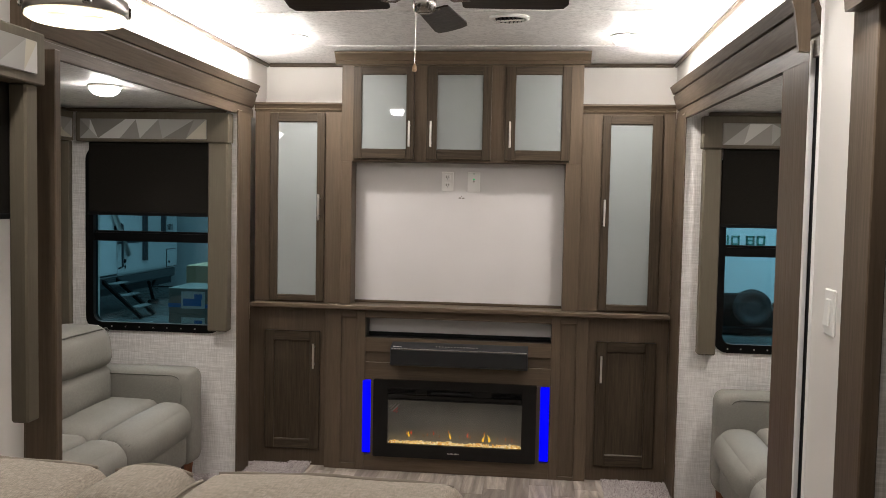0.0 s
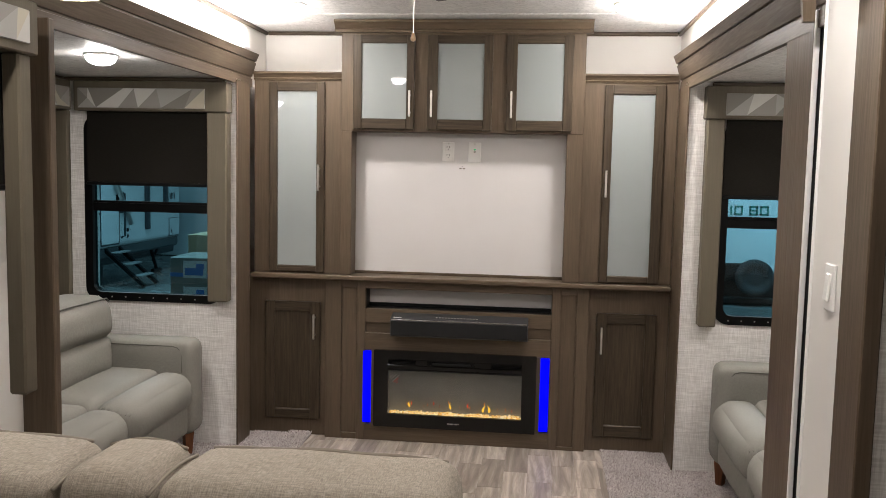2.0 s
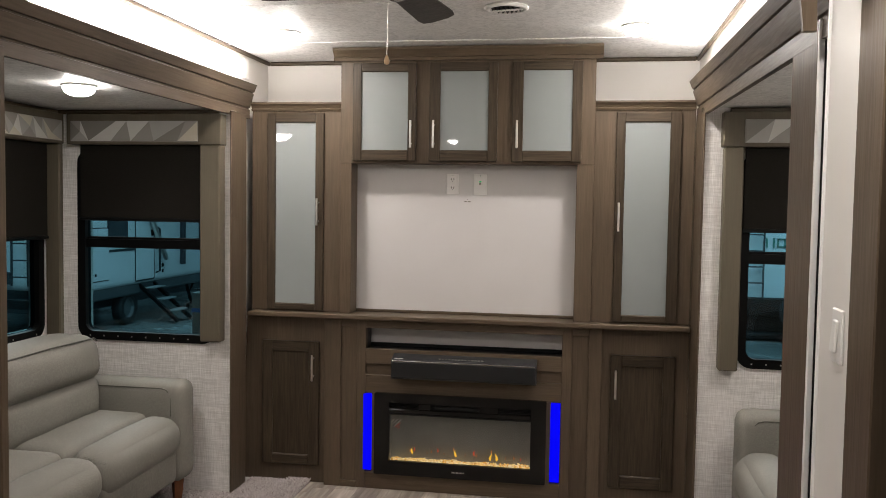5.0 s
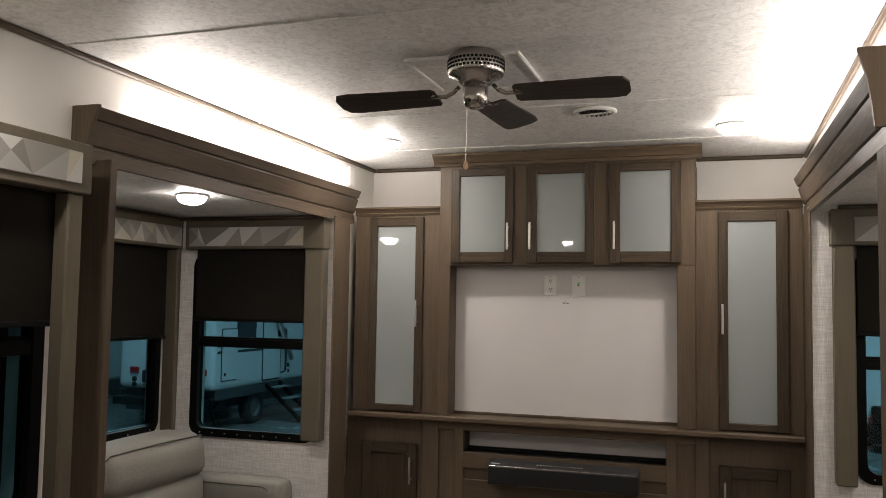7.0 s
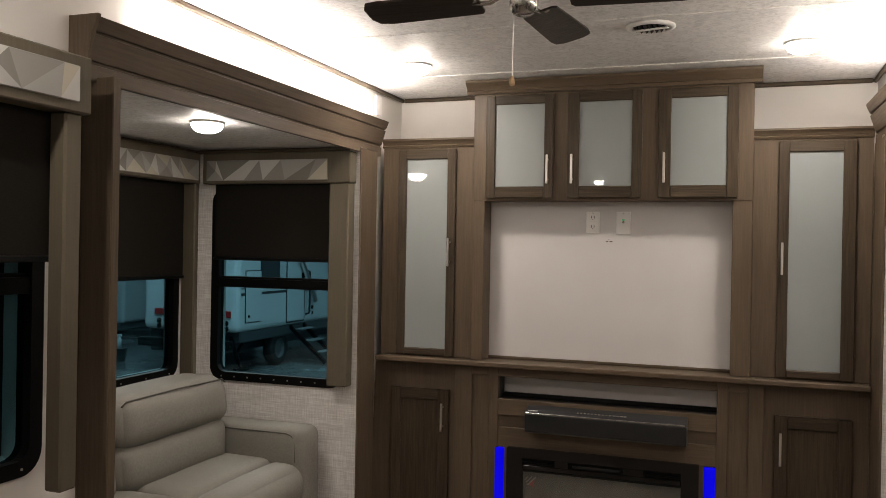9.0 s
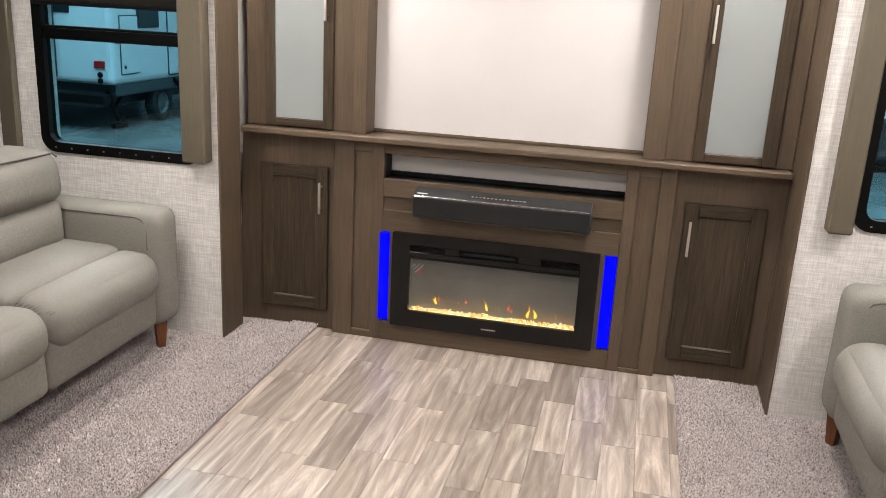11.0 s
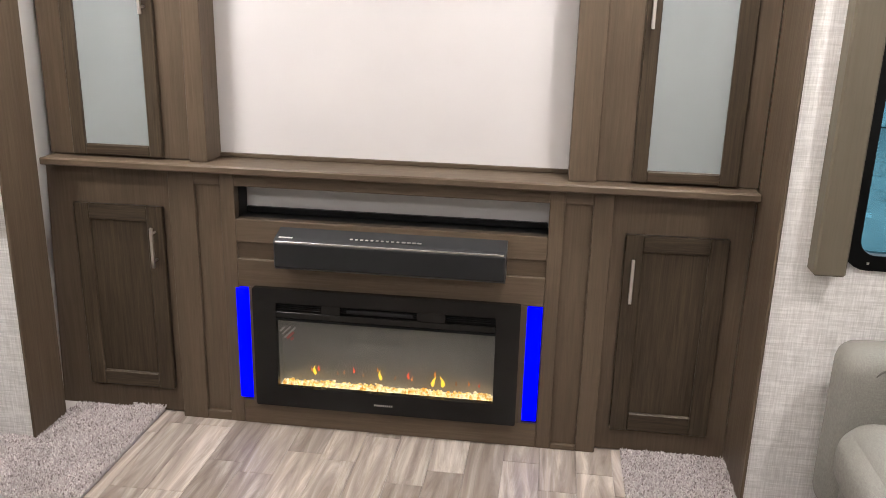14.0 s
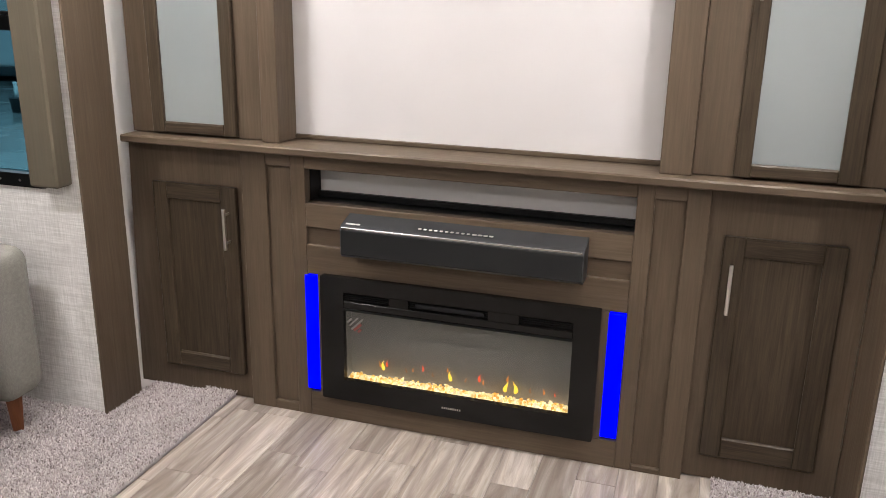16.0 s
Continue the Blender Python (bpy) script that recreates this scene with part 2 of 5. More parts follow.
def box_into(bm, x0, x1, y0, y1, z0, z1, bevel=0.0, mi=0, seg=1):
    lo, hi = Vector((min(x0, x1), min(y0, y1), min(z0, z1))), Vector((max(x0, x1), max(y0, y1), max(z0, z1)))
    before = len(bm.faces)
    r = bmesh.ops.create_cube(bm, size=1.0)
    c, s = (lo + hi) / 2, hi - lo
    for v in r["verts"]:
        v.co = Vector(c[i] + v.co[i] * s[i] for i in range(3))
    if bevel > 0:
        edges = list({e for v in r["verts"] for e in v.link_edges})
        bmesh.ops.bevel(bm, geom=edges, offset=min(bevel, min(s) * 0.45), segments=seg, affect="EDGES", profile=0.5)
    bm.faces.ensure_lookup_table()
    for f in bm.faces[before:] if not bevel else bm.faces:
        if bevel and f.tag:
            continue
        f.material_index = mi
    for f in bm.faces:
        f.tag = True


def boxes(*rows):
    """A bmesh of boxes: x0, x1, y0, y1, z0, z1, bevel, material index."""
    out = bmesh.new()
    for row in rows:
        tmp = bmesh.new()
        box_into(tmp, *row)
        me = bpy.data.meshes.new("tmp")
        tmp.to_mesh(me)
        tmp.free()
        out.from_mesh(me)
        bpy.data.meshes.remove(me)
    return out


def finish(name, bm, mats, smooth=False):
    me = bpy.data.meshes.new(name)
    bm.normal_update()
    bm.to_mesh(me)
    bm.free()
    for m in mats if isinstance(mats, (list, tuple)) else [mats]:
        me.materials.append(m)
    if smooth:
        me.shade_smooth()
    return me


def part(name, bm, mats, parent, label="", smooth=False):
    """One mesh object under a thing or part; the mesh is given in world metres."""
    o = ORIGIN[parent]
    for v in bm.verts:
        v.co -= o
    ob = new(name, finish(name, bm, mats, smooth))
    ob.parent = parent
    ORIGIN[ob] = o
    return tagged(ob, label)


def solid(name, bm, mats, label, category, group="", kind="", smooth=False):
    """A thing of one mesh, with its origin at its base."""
    lo = Vector(min(v.co[i] for v in bm.verts) for i in range(3))
    hi = Vector(max(v.co[i] for v in bm.verts) for i in range(3))
    at = Vector(((lo.x + hi.x) / 2, (lo.y + hi.y) / 2, lo.z))
    for v in bm.verts:
        v.co -= at
    ob = new(name, finish(name, bm, mats, smooth))
    ob.location = at
    ORIGIN[ob] = at
    return tagged(ob, label, category, group, kind)


def extrude_profile(bm, pts, axis, a, b):
    """A closed profile swept straight along an axis from a to b. pts: pairs in the two other axes, in x, y, z order."""
    def at(p, t):
        c = list(p)
        c.insert(axis, t)
        return c
    va = [bm.verts.new(at(p, a)) for p in pts]
    vb = [bm.verts.new(at(p, b)) for p in pts]
    n = len(pts)
    for i in range(n):
        bm.faces.new((va[i], va[(i + 1) % n], vb[(i + 1) % n], vb[i]))
    bm.faces.new(va)
    bm.faces.new(vb[::-1])
    bmesh.ops.recalc_face_normals(bm, faces=bm.faces[:])
    return bm


def tube(bm, pts, r, seg=8, closed=False):
    pts = [Vector(p) for p in pts]
    n = len(pts)
    rings = []
    side = None
    for i, p in enumerate(pts):
        d = (pts[(i + 1) % n] - pts[i - 1]) if closed or 0 < i < n - 1 else (pts[1] - pts[0] if i == 0 else pts[-1] - pts[-2])
        d.normalize()
        if side is None:
            side = d.orthogonal().normalized()
        side = (side - d * side.dot(d)).normalized()
        up = d.cross(side)
        rings.append([bm.verts.new(p + r * (math.cos(a) * side + math.sin(a) * up)) for a in (2 * math.pi * k / seg for k in range(seg))])
    for i in range(n if closed else n - 1):
        q = rings[(i + 1) % n]
        for k in range(seg):
            bm.faces.new((rings[i][k], rings[i][(k + 1) % seg], q[(k + 1) % seg], q[k]))
    if not closed:
        bm.faces.new(rings[0][::-1])
        bm.faces.new(rings[-1])
    return bm


def lathe(bm, profile, center, seg=28, axis=2):
    """Turns pairs (radius, height) round an axis through center."""
    c = Vector(center)
    rings = []
    for r, h in profile:
        ring = []
        for k in range(seg):
            a = 2 * math.pi * k / seg
            p = [r * math.cos(a), r * math.sin(a)]
            p.insert(axis, h)
            ring.append(bm.verts.new(c + Vector(p)))
        rings.append(ring)
    for a, b in zip(rings, rings[1:]):
        for k in range(seg):
            bm.faces.new((a[k], a[(k + 1) % seg], b[(k + 1) % seg], b[k]))
    for ring in (rings[0], rings[-1]):
        if (ring[0].co - ring[seg // 2].co).length > 1e-5:
            bm.faces.new(ring)
    bmesh.ops.remove_doubles(bm, verts=bm.verts[:], dist=1e-6)
    bmesh.ops.recalc_face_normals(bm, faces=bm.faces[:])
    return bm


def pillow(x0, x1, y0, y1, z0, z1, r, puff=(0, 0, 0), res=12, wob=0.0, seed=0):
    """A soft block: a rounded box that swells by puff metres in the middle of its sides."""
    bm = bmesh.new()
    c = Vector(((x0 + x1) / 2, (y0 + y1) / 2, (z0 + z1) / 2))
    h = Vector((abs(x1 - x0) / 2, abs(y1 - y0) / 2, abs(z1 - z0) / 2))
    r = min(r, h.x, h.y, h.z)
    seen = {}

    def vert(p):
        key = tuple(round(q, 5) for q in p)
        if key not in seen:
            q = Vector(p[i] * h[i] for i in range(3))
            core = Vector(max(-(h[i] - r), min(h[i] - r, q[i])) for i in range(3))
            d = q - core
            if d.length > 1e-9:
                q = core + d.normalized() * r
            for i in range(3):
                j, k = (i + 1) % 3, (i + 2) % 3
                q[i] += math.copysign(1, p[i]) * abs(p[i]) ** 2 * puff[i] * (1 - p[j] ** 2) * (1 - p[k] ** 2)
            w = c + q
            if wob:
                w += noise.noise_vector(w * 5 + Vector((seed, 0, 0))) * wob
            seen[key] = bm.verts.new(w)
        return seen[key]

    g = [math.sin(math.pi / 2 * (-1 + 2 * i / res)) for i in range(res + 1)]
    for ax in range(3):
        for s in (-1, 1):
            for i in range(res):
                for j in range(res):
                    quad = []
                    for a, b in ((i, j), (i + 1, j), (i + 1, j + 1), (i, j + 1)):
                        p = [g[a], g[b]]
                        p.insert(ax, s)
                        quad.append(vert(p))
                    try:
                        bm.faces.new(quad)
                    except ValueError:
                        pass
    bmesh.ops.recalc_face_normals(bm, faces=bm.faces[:])
    return bm


def pane_round(bm, axis, at, depth, a0, a1, b0, b1, r, inset=None, seg=6):
    """A flat slab with round corners square to an axis, from at to at + depth; with inset (a0, a1, b0, b1, r) it is a frame round a hole."""
    def loop(a0, a1, b0, b1, r):
        pts = []
        for cx, cy, s in ((a1 - r, b1 - r, 0), (a0 + r, b1 - r, 90), (a0 + r, b0 + r, 180), (a1 - r, b0 + r, 270)):
            for k in range(seg + 1):
                t = radians(s + 90 * k / seg)
                pts.append((cx + r * math.cos(t), cy + r * math.sin(t)))
        return pts

    def verts(pts, t):
        out = []
        for p in pts:
            q = list(p)
            q.insert(axis, t)
            out.append(bm.verts.new(q))
        return out

    o = loop(a0, a1, b0, b1, r)
    oa, ob = verts(o, at), verts(o, at + depth)
    n = len(o)
    for i in range(n):
        bm.faces.new((oa[i], oa[(i + 1) % n], ob[(i + 1) % n], ob[i]))
    if inset:
        q = loop(*inset)
        qa, qb = verts(q, at), verts(q, at + depth)
        for i in range(n):
            j = (i + 1) % n
            bm.faces.new((qa[j], qa[i], qb[i], qb[j]))
            bm.faces.new((oa[j], oa[i], qa[i], qa[j]))
            bm.faces.new((ob[i], ob[j], qb[j], qb[i]))
    else:
        bm.faces.new(oa[::-1])
        bm.faces.new(ob)
    bmesh.ops.recalc_face_normals(bm, faces=bm.faces[:])
    return bm


# ---- the large structure ----
CEIL = 2.292
LX, RX = -1.463, 0.932          # main side walls, room faces
BACK = 5.03                     # end wall behind the cabinets
SL, SR, SEND, SNEAR, STOP = -2.36, 1.82, 4.39, 2.595, 1.952   # slide-out rooms
floor = solid("floor", boxes((-1.56, 1.02, -2.3, 5.1, -0.08, -0.006), (1.02, SR + 0.07, 2.36, 4.46, -0.08, -0.006), (1.02, 1.62, -0.67, 2.02, -0.09, -0.012)), make_paint("plank_joint_filler", (0.30, 0.262, 0.225), 0.7), "subfloor under wood-look vinyl planks", "floor", kind="structure")
ceiling_bm = boxes((-1.56, 1.02, -2.3, 5.13, CEIL, CEIL + 0.05))
for sy in (-0.9, 0.3, 1.4, 2.49, 3.67, 4.46):
    ceiling_bm2 = boxes((-1.46, 0.93, sy - 0.006, sy + 0.006, CEIL - 0.004, CEIL + 0.001, 0.002))
    me = bpy.data.meshes.new("t")
    ceiling_bm2.to_mesh(me)
    ceiling_bm2.free()
    ceiling_bm.from_mesh(me)
    bpy.data.meshes.remove(me)
solid("ceiling", ceiling_bm, M_CEIL, "white mottled embossed ceiling panels with thin joint strips", "ceiling", kind="structure")

solid("wall_left", boxes((LX - 0.09, LX, -2.3, 1.09, 0, CEIL), (LX - 0.09, LX, 1.09, 2.42, 0, 0.875), (LX - 0.09, LX, 1.09, 2.42, 1.74, CEIL), (LX - 0.09, LX, 2.42, 2.60, 0, CEIL), (LX - 0.09, LX, 2.60, 4.48, STOP + 0.02, CEIL), (LX - 0.09, LX, 4.48, 5.1, 0, CEIL)), M_WALL, "white panelled side wall with a wide slide-out opening", "wall", kind="structure")
solid("wall_right", boxes((0.874, 0.96, 2.078, 2.325, 0, CEIL), (RX, RX + 0.09, 2.325, 4.48, STOP + 0.02, CEIL), (RX, RX + 0.09, 4.48, 5.1, 0, CEIL), (0.874, 0.96, -0.6, 2.078, 1.99, CEIL), (0.874, 0.96, -2.3, -0.6, 0, CEIL)), M_WALL, "white panelled side wall with two slide-out openings", "wall", kind="structure")
solid("wall_front", boxes((LX, RX, BACK, BACK + 0.07, 0, CEIL)), M_WALL, "cream end wall showing above the cabinets", "wall", kind="structure")
solid("wall_rear", boxes((-1.56, 1.95, -2.37, -2.30, 0, CEIL)), M_WALL, "plain white wall closing the rear", "wall", kind="structure")


def holed_wall(name, axis, at, depth, a0, a1, b0, b1, hole, mat, label):
    """A wall slab square to x (0) or y (1), with one rectangular hole (a0, a1, b0, b1)."""
    bm = pane_round(bmesh.new(), axis, at, depth, a0, a1, b0, b1, 0.0005, (*hole, 0.0005), 1)
    return solid(name, bm, mat, label, "wall", kind="structure")


# left slide-out
holed_wall("wall_slide_left_end", 1, SEND, 0.07, SL, LX + 0.055, 0, STOP, (-2.21, -1.52, 0.80, 1.72), M_LINEN, "linen-textured end wall of the slide-out beside the window")
holed_wall("wall_slide_left_side", 0, SL - 0.07, 0.07, SNEAR - 0.07, SEND + 0.07, 0, STOP + 0.05, (2.75, 4.238, 0.83, 1.72), M_LINEN, "linen-textured long wall of the slide-out behind the sofa")
solid("wall_slide_left_near", boxes((SL, LX - 0.09, SNEAR - 0.07, SNEAR, 0, STOP)), M_LINEN, "plain near end wall of the slide-out", "wall", kind="structure")
# black sheet added over the outer end wall, so that it looks unlit
solid("wall_slide_left_cladding", boxes((SL - 0.07, LX - 0.1, SNEAR - 0.078, SNEAR - 0.072, -0.1, STOP + 0.05)), M_BLACK, "black sheet standing in for the unlit outer face of the slide-out end", "cladding", kind="structure")
solid("ceiling_slide_left", boxes((SL, LX, SNEAR - 0.07, SEND + 0.07, STOP, STOP + 0.04), (LX - 0.01, LX + 0.034, SNEAR + 0.04, SEND - 0.02, STOP + 0.002, STOP + 0.018)), M_CEIL, "white mottled slide-out ceiling", "ceiling", kind="structure")
solid("floor_slide_left", boxes((SL, LX, SNEAR - 0.07, SEND + 0.07, -0.08, -0.004)), M_CARPETBASE, "carpet backing in the slide-out", "floor", kind="structure")
# right slide-out
holed_wall("wall_slide_right_end", 1, SEND, 0.07, RX - 0.055, SR, 0, STOP, (1.085, 1.66, 0.80, 1.72), M_LINEN, "linen-textured end wall of the slide-out beside the window")
solid("wall_slide_right_side", boxes((SR, SR + 0.07, SNEAR - 0.07, SEND + 0.07, 0, STOP + 0.05)), M_LINEN, "linen-textured long wall of the slide-out", "wall", kind="structure")
solid("wall_slide_right_near", boxes((0.99, SR, 2.36, 2.42, 0, STOP)), M_LINEN, "plain near end wall of the slide-out", "wall", kind="structure")
solid("ceiling_slide_right", boxes((RX, SR, 2.36, SEND + 0.07, STOP, STOP + 0.04), (RX - 0.034, RX + 0.01, 2.46, SEND - 0.02, STOP + 0.002, STOP + 0.018)), M_CEIL, "white mottled slide-out ceiling", "ceiling", kind="structure")
# kitchen slide-out on the right, seen as a narrow strip
solid("wall_kitchen_end", boxes((0.90, 1.55, 1.945, 2.02, 0, 2.0)), M_LINEN, "linen-textured end wall of the kitchen slide-out", "wall", kind="structure")
solid("wall_kitchen_side", boxes((1.55, 1.62, -0.67, 2.02, 0, 2.05), (0.96, 1.62, -0.67, -0.6, 0, 2.05)), M_WALL, "plain closing wall of the kitchen slide-out", "wall", kind="structure")
solid("ceiling_kitchen", boxes((0.96, 1.62, -0.67, 2.02, 2.0, 2.04)), M_CEIL, "white slide-out ceiling over the kitchen", "ceiling", kind="structure")

# brown quarter-round along the ceiling's edge
for nm, row in (("trim_left", (LX, LX + 0.018, -2.3, BACK, CEIL - 0.022, CEIL)), ("trim_front_left", (LX + 0.018, -0.90, BACK - 0.018, BACK, CEIL - 0.022, CEIL)),
                ("trim_front_right", (0.385, RX - 0.018, BACK - 0.018, BACK, CEIL - 0.022, CEIL)), ("trim_right", (RX - 0.018, RX, 2.33, BACK, CEIL - 0.022, CEIL))):
    solid(nm, boxes((*row, 0.006)), M_WOODY, "slim brown moulding between wall and ceiling", "moulding", kind="structure")
for nm, row in (("trim_slide_left_end", (SL, LX, SEND - 0.016, SEND, STOP - 0.02, STOP)), ("trim_slide_left_side", (SL, SL + 0.016, SNEAR, SEND - 0.016, STOP - 0.02, STOP)), ("trim_slide_right_end", (RX + 0.06, SR, SEND - 0.016, SEND, STOP - 0.02, STOP))):
    solid(nm, boxes((*row, 0.005)), M_WOODH, "slim brown moulding at the slide-out ceiling", "moulding", kind="structure")

# jamb boards round the slide-out openings
solid("trim_jamb_left_near", boxes((LX + 0.002, -1.350, 2.600, 2.634, 0, 1.944, 0.003), (-1.56, LX + 0.002, 2.605, 2.634, 0, 1.945)), M_WOOD, "brown wooden jamb board at the slide-out opening", "jamb", kind="structure")
solid("trim_jamb_left_far", boxes((LX + 0.058, -1.395, 4.372, 4.560, 0, 1.945, 0.003)), M_WOOD, "brown wooden jamb board beside the cabinets", "jamb", kind="structure")
solid("trim_filler_left", boxes((LX + 0.001, -1.455, 4.568, 4.648, 0, 1.975)), M_WALL, "white filler strip between jamb and cabinet", "filler strip", kind="structure")
solid("trim_jamb_right_near", boxes((0.872, 0.985, 2.420, 2.45, 0, 1.928, 0.003), (0.878, 0.985, 2.45, 2.690, 0, 1.928, 0.003)), M_WOOD, "brown wooden jamb board at the slide-out opening", "jamb", kind="structure")
solid("trim_seal_right", boxes((0.8860, 0.96, 2.326, 2.4185, 0, 1.99)), M_GAP, "black rubber slide-out seal", "seal", kind="structure")
solid("trim_seal_bead_right", boxes((0.868, 0.878, 2.318, 2.328, 0, 2.2, 0.003)), M_WHITE, "white edge bead beside the black seal", "bead", kind="structure")
solid("trim_seal_lip_right", boxes((0.8715, 0.8850, 2.407, 2.4192, 0, 1.93, 0.002)), M_WHITE, "thin white lip between seal and jamb", "bead", kind="structure")
solid("trim_jamb_right_far", boxes((0.876, 0.885, 4.372, 4.652, 0, 1.945, 0.003), (0.885, 0.93, 4.465, 4.652, 0, 1.945)), M_WOOD, "brown wooden jamb board beside the cabinets", "jamb", kind="structure")
solid("trim_jamb_kitchen", boxes((0.862, 0.899, 1.93, 2.078, 0, 1.97, 0.003)), M_WOOD, "brown wooden jamb board of the kitchen slide-out", "jamb", kind="structure")
solid("trim_cornice_kitchen", extrude_profile(bmesh.new(), [(0.873, 1.918), (0.826, 1.918), (0.822, 1.965), (0.800, 2.09), (0.785, 2.12), (0.873, 2.12)], 1, -0.6, 2.03), M_WOODY, "brown stepped cornice of the kitchen slide-out", "cornice", kind="structure")


def cornice(name, wall, s, y0, y1, label, sag=0.0):
    """Stepped wooden cornice over a slide-out opening; s is +1 where the room lies towards +x; its near end hangs lower by sag."""
    def hang(bm):
        for v in bm.verts:
            v.co.z -= sag * (y1 - v.co.y) / (y1 - y0)
        return bm
    prof = [(0.036, 1.930), (0.055, 1.930), (0.055, 1.975), (0.049, 1.978), (0.049, 1.986), (0.056, 1.988), (0.078, 2.058), (0.071, 2.061), (0.071, 2.067), (0.080, 2.069), (0.096, 2.106), (0.080, 2.106), (0.052, 2.03), (0.0, 2.03), (0.0, 1.974), (0.036, 1.974)]
    t = thing(name, (wall, (y0 + y1) / 2, 1.93), label, "cornice", "slide-out cornices")
    bm = extrude_profile(bmesh.new(), [(wall + s * a, z) for a, z in prof], 1, y0, y1)
    part("moulding", hang(bm), M_WOODY, t)
    part("strip_light", hang(boxes((wall + s * 0.012, wall + s * 0.032, y0 + 0.06, y1 - 0.06, 2.031, 2.038, 0.002))), M_STRIP, t, "glowing light strip hidden behind the cornice")
    return t


cl = cornice("cornice", LX, 1, 2.560, 4.632, "dark brown stepped wooden cornice over the slide-out opening, lit from behind")
lcap = extrude_profile(bmesh.new(), [(LX, 1.945), (LX + 0.060, 1.945), (LX + 0.063, 1.985), (LX + 0.080, 2.050), (LX + 0.102, 2.112), (LX, 2.112)], 1, 2.546, 2.560)
part("end_cap", lcap, M_WOOD, cl)
cr = cornice("cornice", RX, -1, 2.345, 4.632, "dark brown stepped wooden cornice over the slide-out opening, lit from behind", 0.048)
cap = extrude_profile(bmesh.new(), [(0.847, 1.886), (0.819, 1.886), (0.814, 1.935), (0.806, 1.99), (0.787, 2.058), (0.843, 2.058)], 1, 2.331, 2.347)
part("end_cap", cap, M_WOOD, cr)

# ---- entertainment wall ----
YS, YC = 4.650, 4.612          # faces of the side units and of the centre


def bar_handle(parent, x, z0, z1, yface):
    bar = boxes((x - 0.0052, x + 0.0052, yface - 0.035, yface - 0.025, z0, z1, 0.0022, 0, 2))
    h = part("handle", bar, M_NICKEL, parent, "brushed nickel bar handle")
    for z in (z0 + 0.022, z1 - 0.022):
        part("standoff", tube(bmesh.new(), [(x, yface + 0.002, z), (x, yface - 0.026, z)], 0.004, 8), M_NICKEL, h)


def shaker_door(parent, x0, x1, z0, z1, yf, hole, fill, handle, label=""):
    """A framed door that stands proud; hole: x0, x1, z0, z1 of its panel."""
    h0, h1, k0, k1 = hole
    yb = yf + 0.020
    bm = boxes((x0, h0, yf, yb, z0, z1, 0.003, 0), (h1, x1, yf, yb, z0, z1, 0.003, 0),
               (h0 - 0.002, h1 + 0.002, yf + 0.0005, yb, z0, k0, 0.005, 1), (h0 - 0.002, h1 + 0.002, yf + 0.0005, yb, k1, z1, 0.003, 1))
    d = part("door", bm, [M_DOOR, M_DOORH], parent, label)
    if fill == "glass":
        part("glass_panel", boxes((h0 - 0.004, h1 + 0.004, yf + 0.010, yf + 0.015, k0 - 0.004, k1 + 0.004)), M_DGLASS, d, "grey frosted glass panel")
    else:
        part("wood_panel", boxes((h0 - 0.004, h1 + 0.004, yf + 0.011, yf + 0.017, k0 - 0.004, k1 + 0.004)), M_DOOR, d)
    bar_handle(d, *handle, yf)
    return d


def crown_profile(bm, x0, x1, yf, z0, z1, out):
    h = z1 - z0
    pts = [(yf + 0.02, z0), (yf - 0.006, z0), (yf - 0.010, z0 + h * 0.22), (yf - 0.004, z0 + h * 0.30), (yf - out * 0.45, z0 + h * 0.55), (yf - out * 0.9, z0 + h * 0.78), (yf - out, z0 + h * 0.80), (yf - out, z1), (yf + 0.02, z1)]
    return extrude_profile(bm, pts, 0, x0, x1)


def tall_cabinet(x0, x1, xf0, xf1, door, hole, handle):
    t = thing("tall_cabinet", ((x0 + x1) / 2, 4.84, 0.918), "dark brown tall wall cabinet with one grey glass door", "cabinet", "tall glass cabinets")
    part("body", boxes((x0, x1, YS, BACK, 0.918, 1.975, 0.002)), M_WOOD, t)
    part("crown", crown_profile(bmesh.new(), xf0, xf1, YS, 1.972, 2.017, 0.022), M_WOODH, t)
    shaker_door(t, *door, 4.630, hole, "glass", handle)


tall_cabinet(-1.400, -0.907, -1.402, -0.907, (-1.309, -1.001, 0.923, 1.962), (-1.264, -1.045, 0.960, 1.912), (-1.026, 1.375, 1.516))
tall_cabinet(0.392, 0.875, 0.392, 0.875, (0.497, 0.809, 0.923, 1.962), (0.541, 0.755, 0.960, 1.912), (0.515, 1.375, 1.516))

up = thing("wall_cabinet", (-0.26, 4.8, 1.698), "dark brown overhead cabinet with three grey glass doors", "cabinet")
part("body", boxes((-0.907, 0.392, YC + 0.014, BACK, 1.700, 2.225, 0.002)), M_WOOD, up)
cbm = crown_profile(bmesh.new(), -0.94, 0.425, YC, 2.222, 2.286, 0.036)
part("crown", cbm, M_WOODH, up, "stepped crown moulding")
for d, h, hx in (((-0.839, -0.507), (-0.793, -0.550), -0.529), ((-0.438, -0.092), (-0.382, -0.138), -0.412), ((-0.018, 0.328), (0.037, 0.279), 0.010)):
    shaker_door(up, d[0], d[1], 1.712, 2.210, YC - 0.006, (h[0], h[1], 1.769, 2.166), "glass", (hx, 1.779, 1.917))

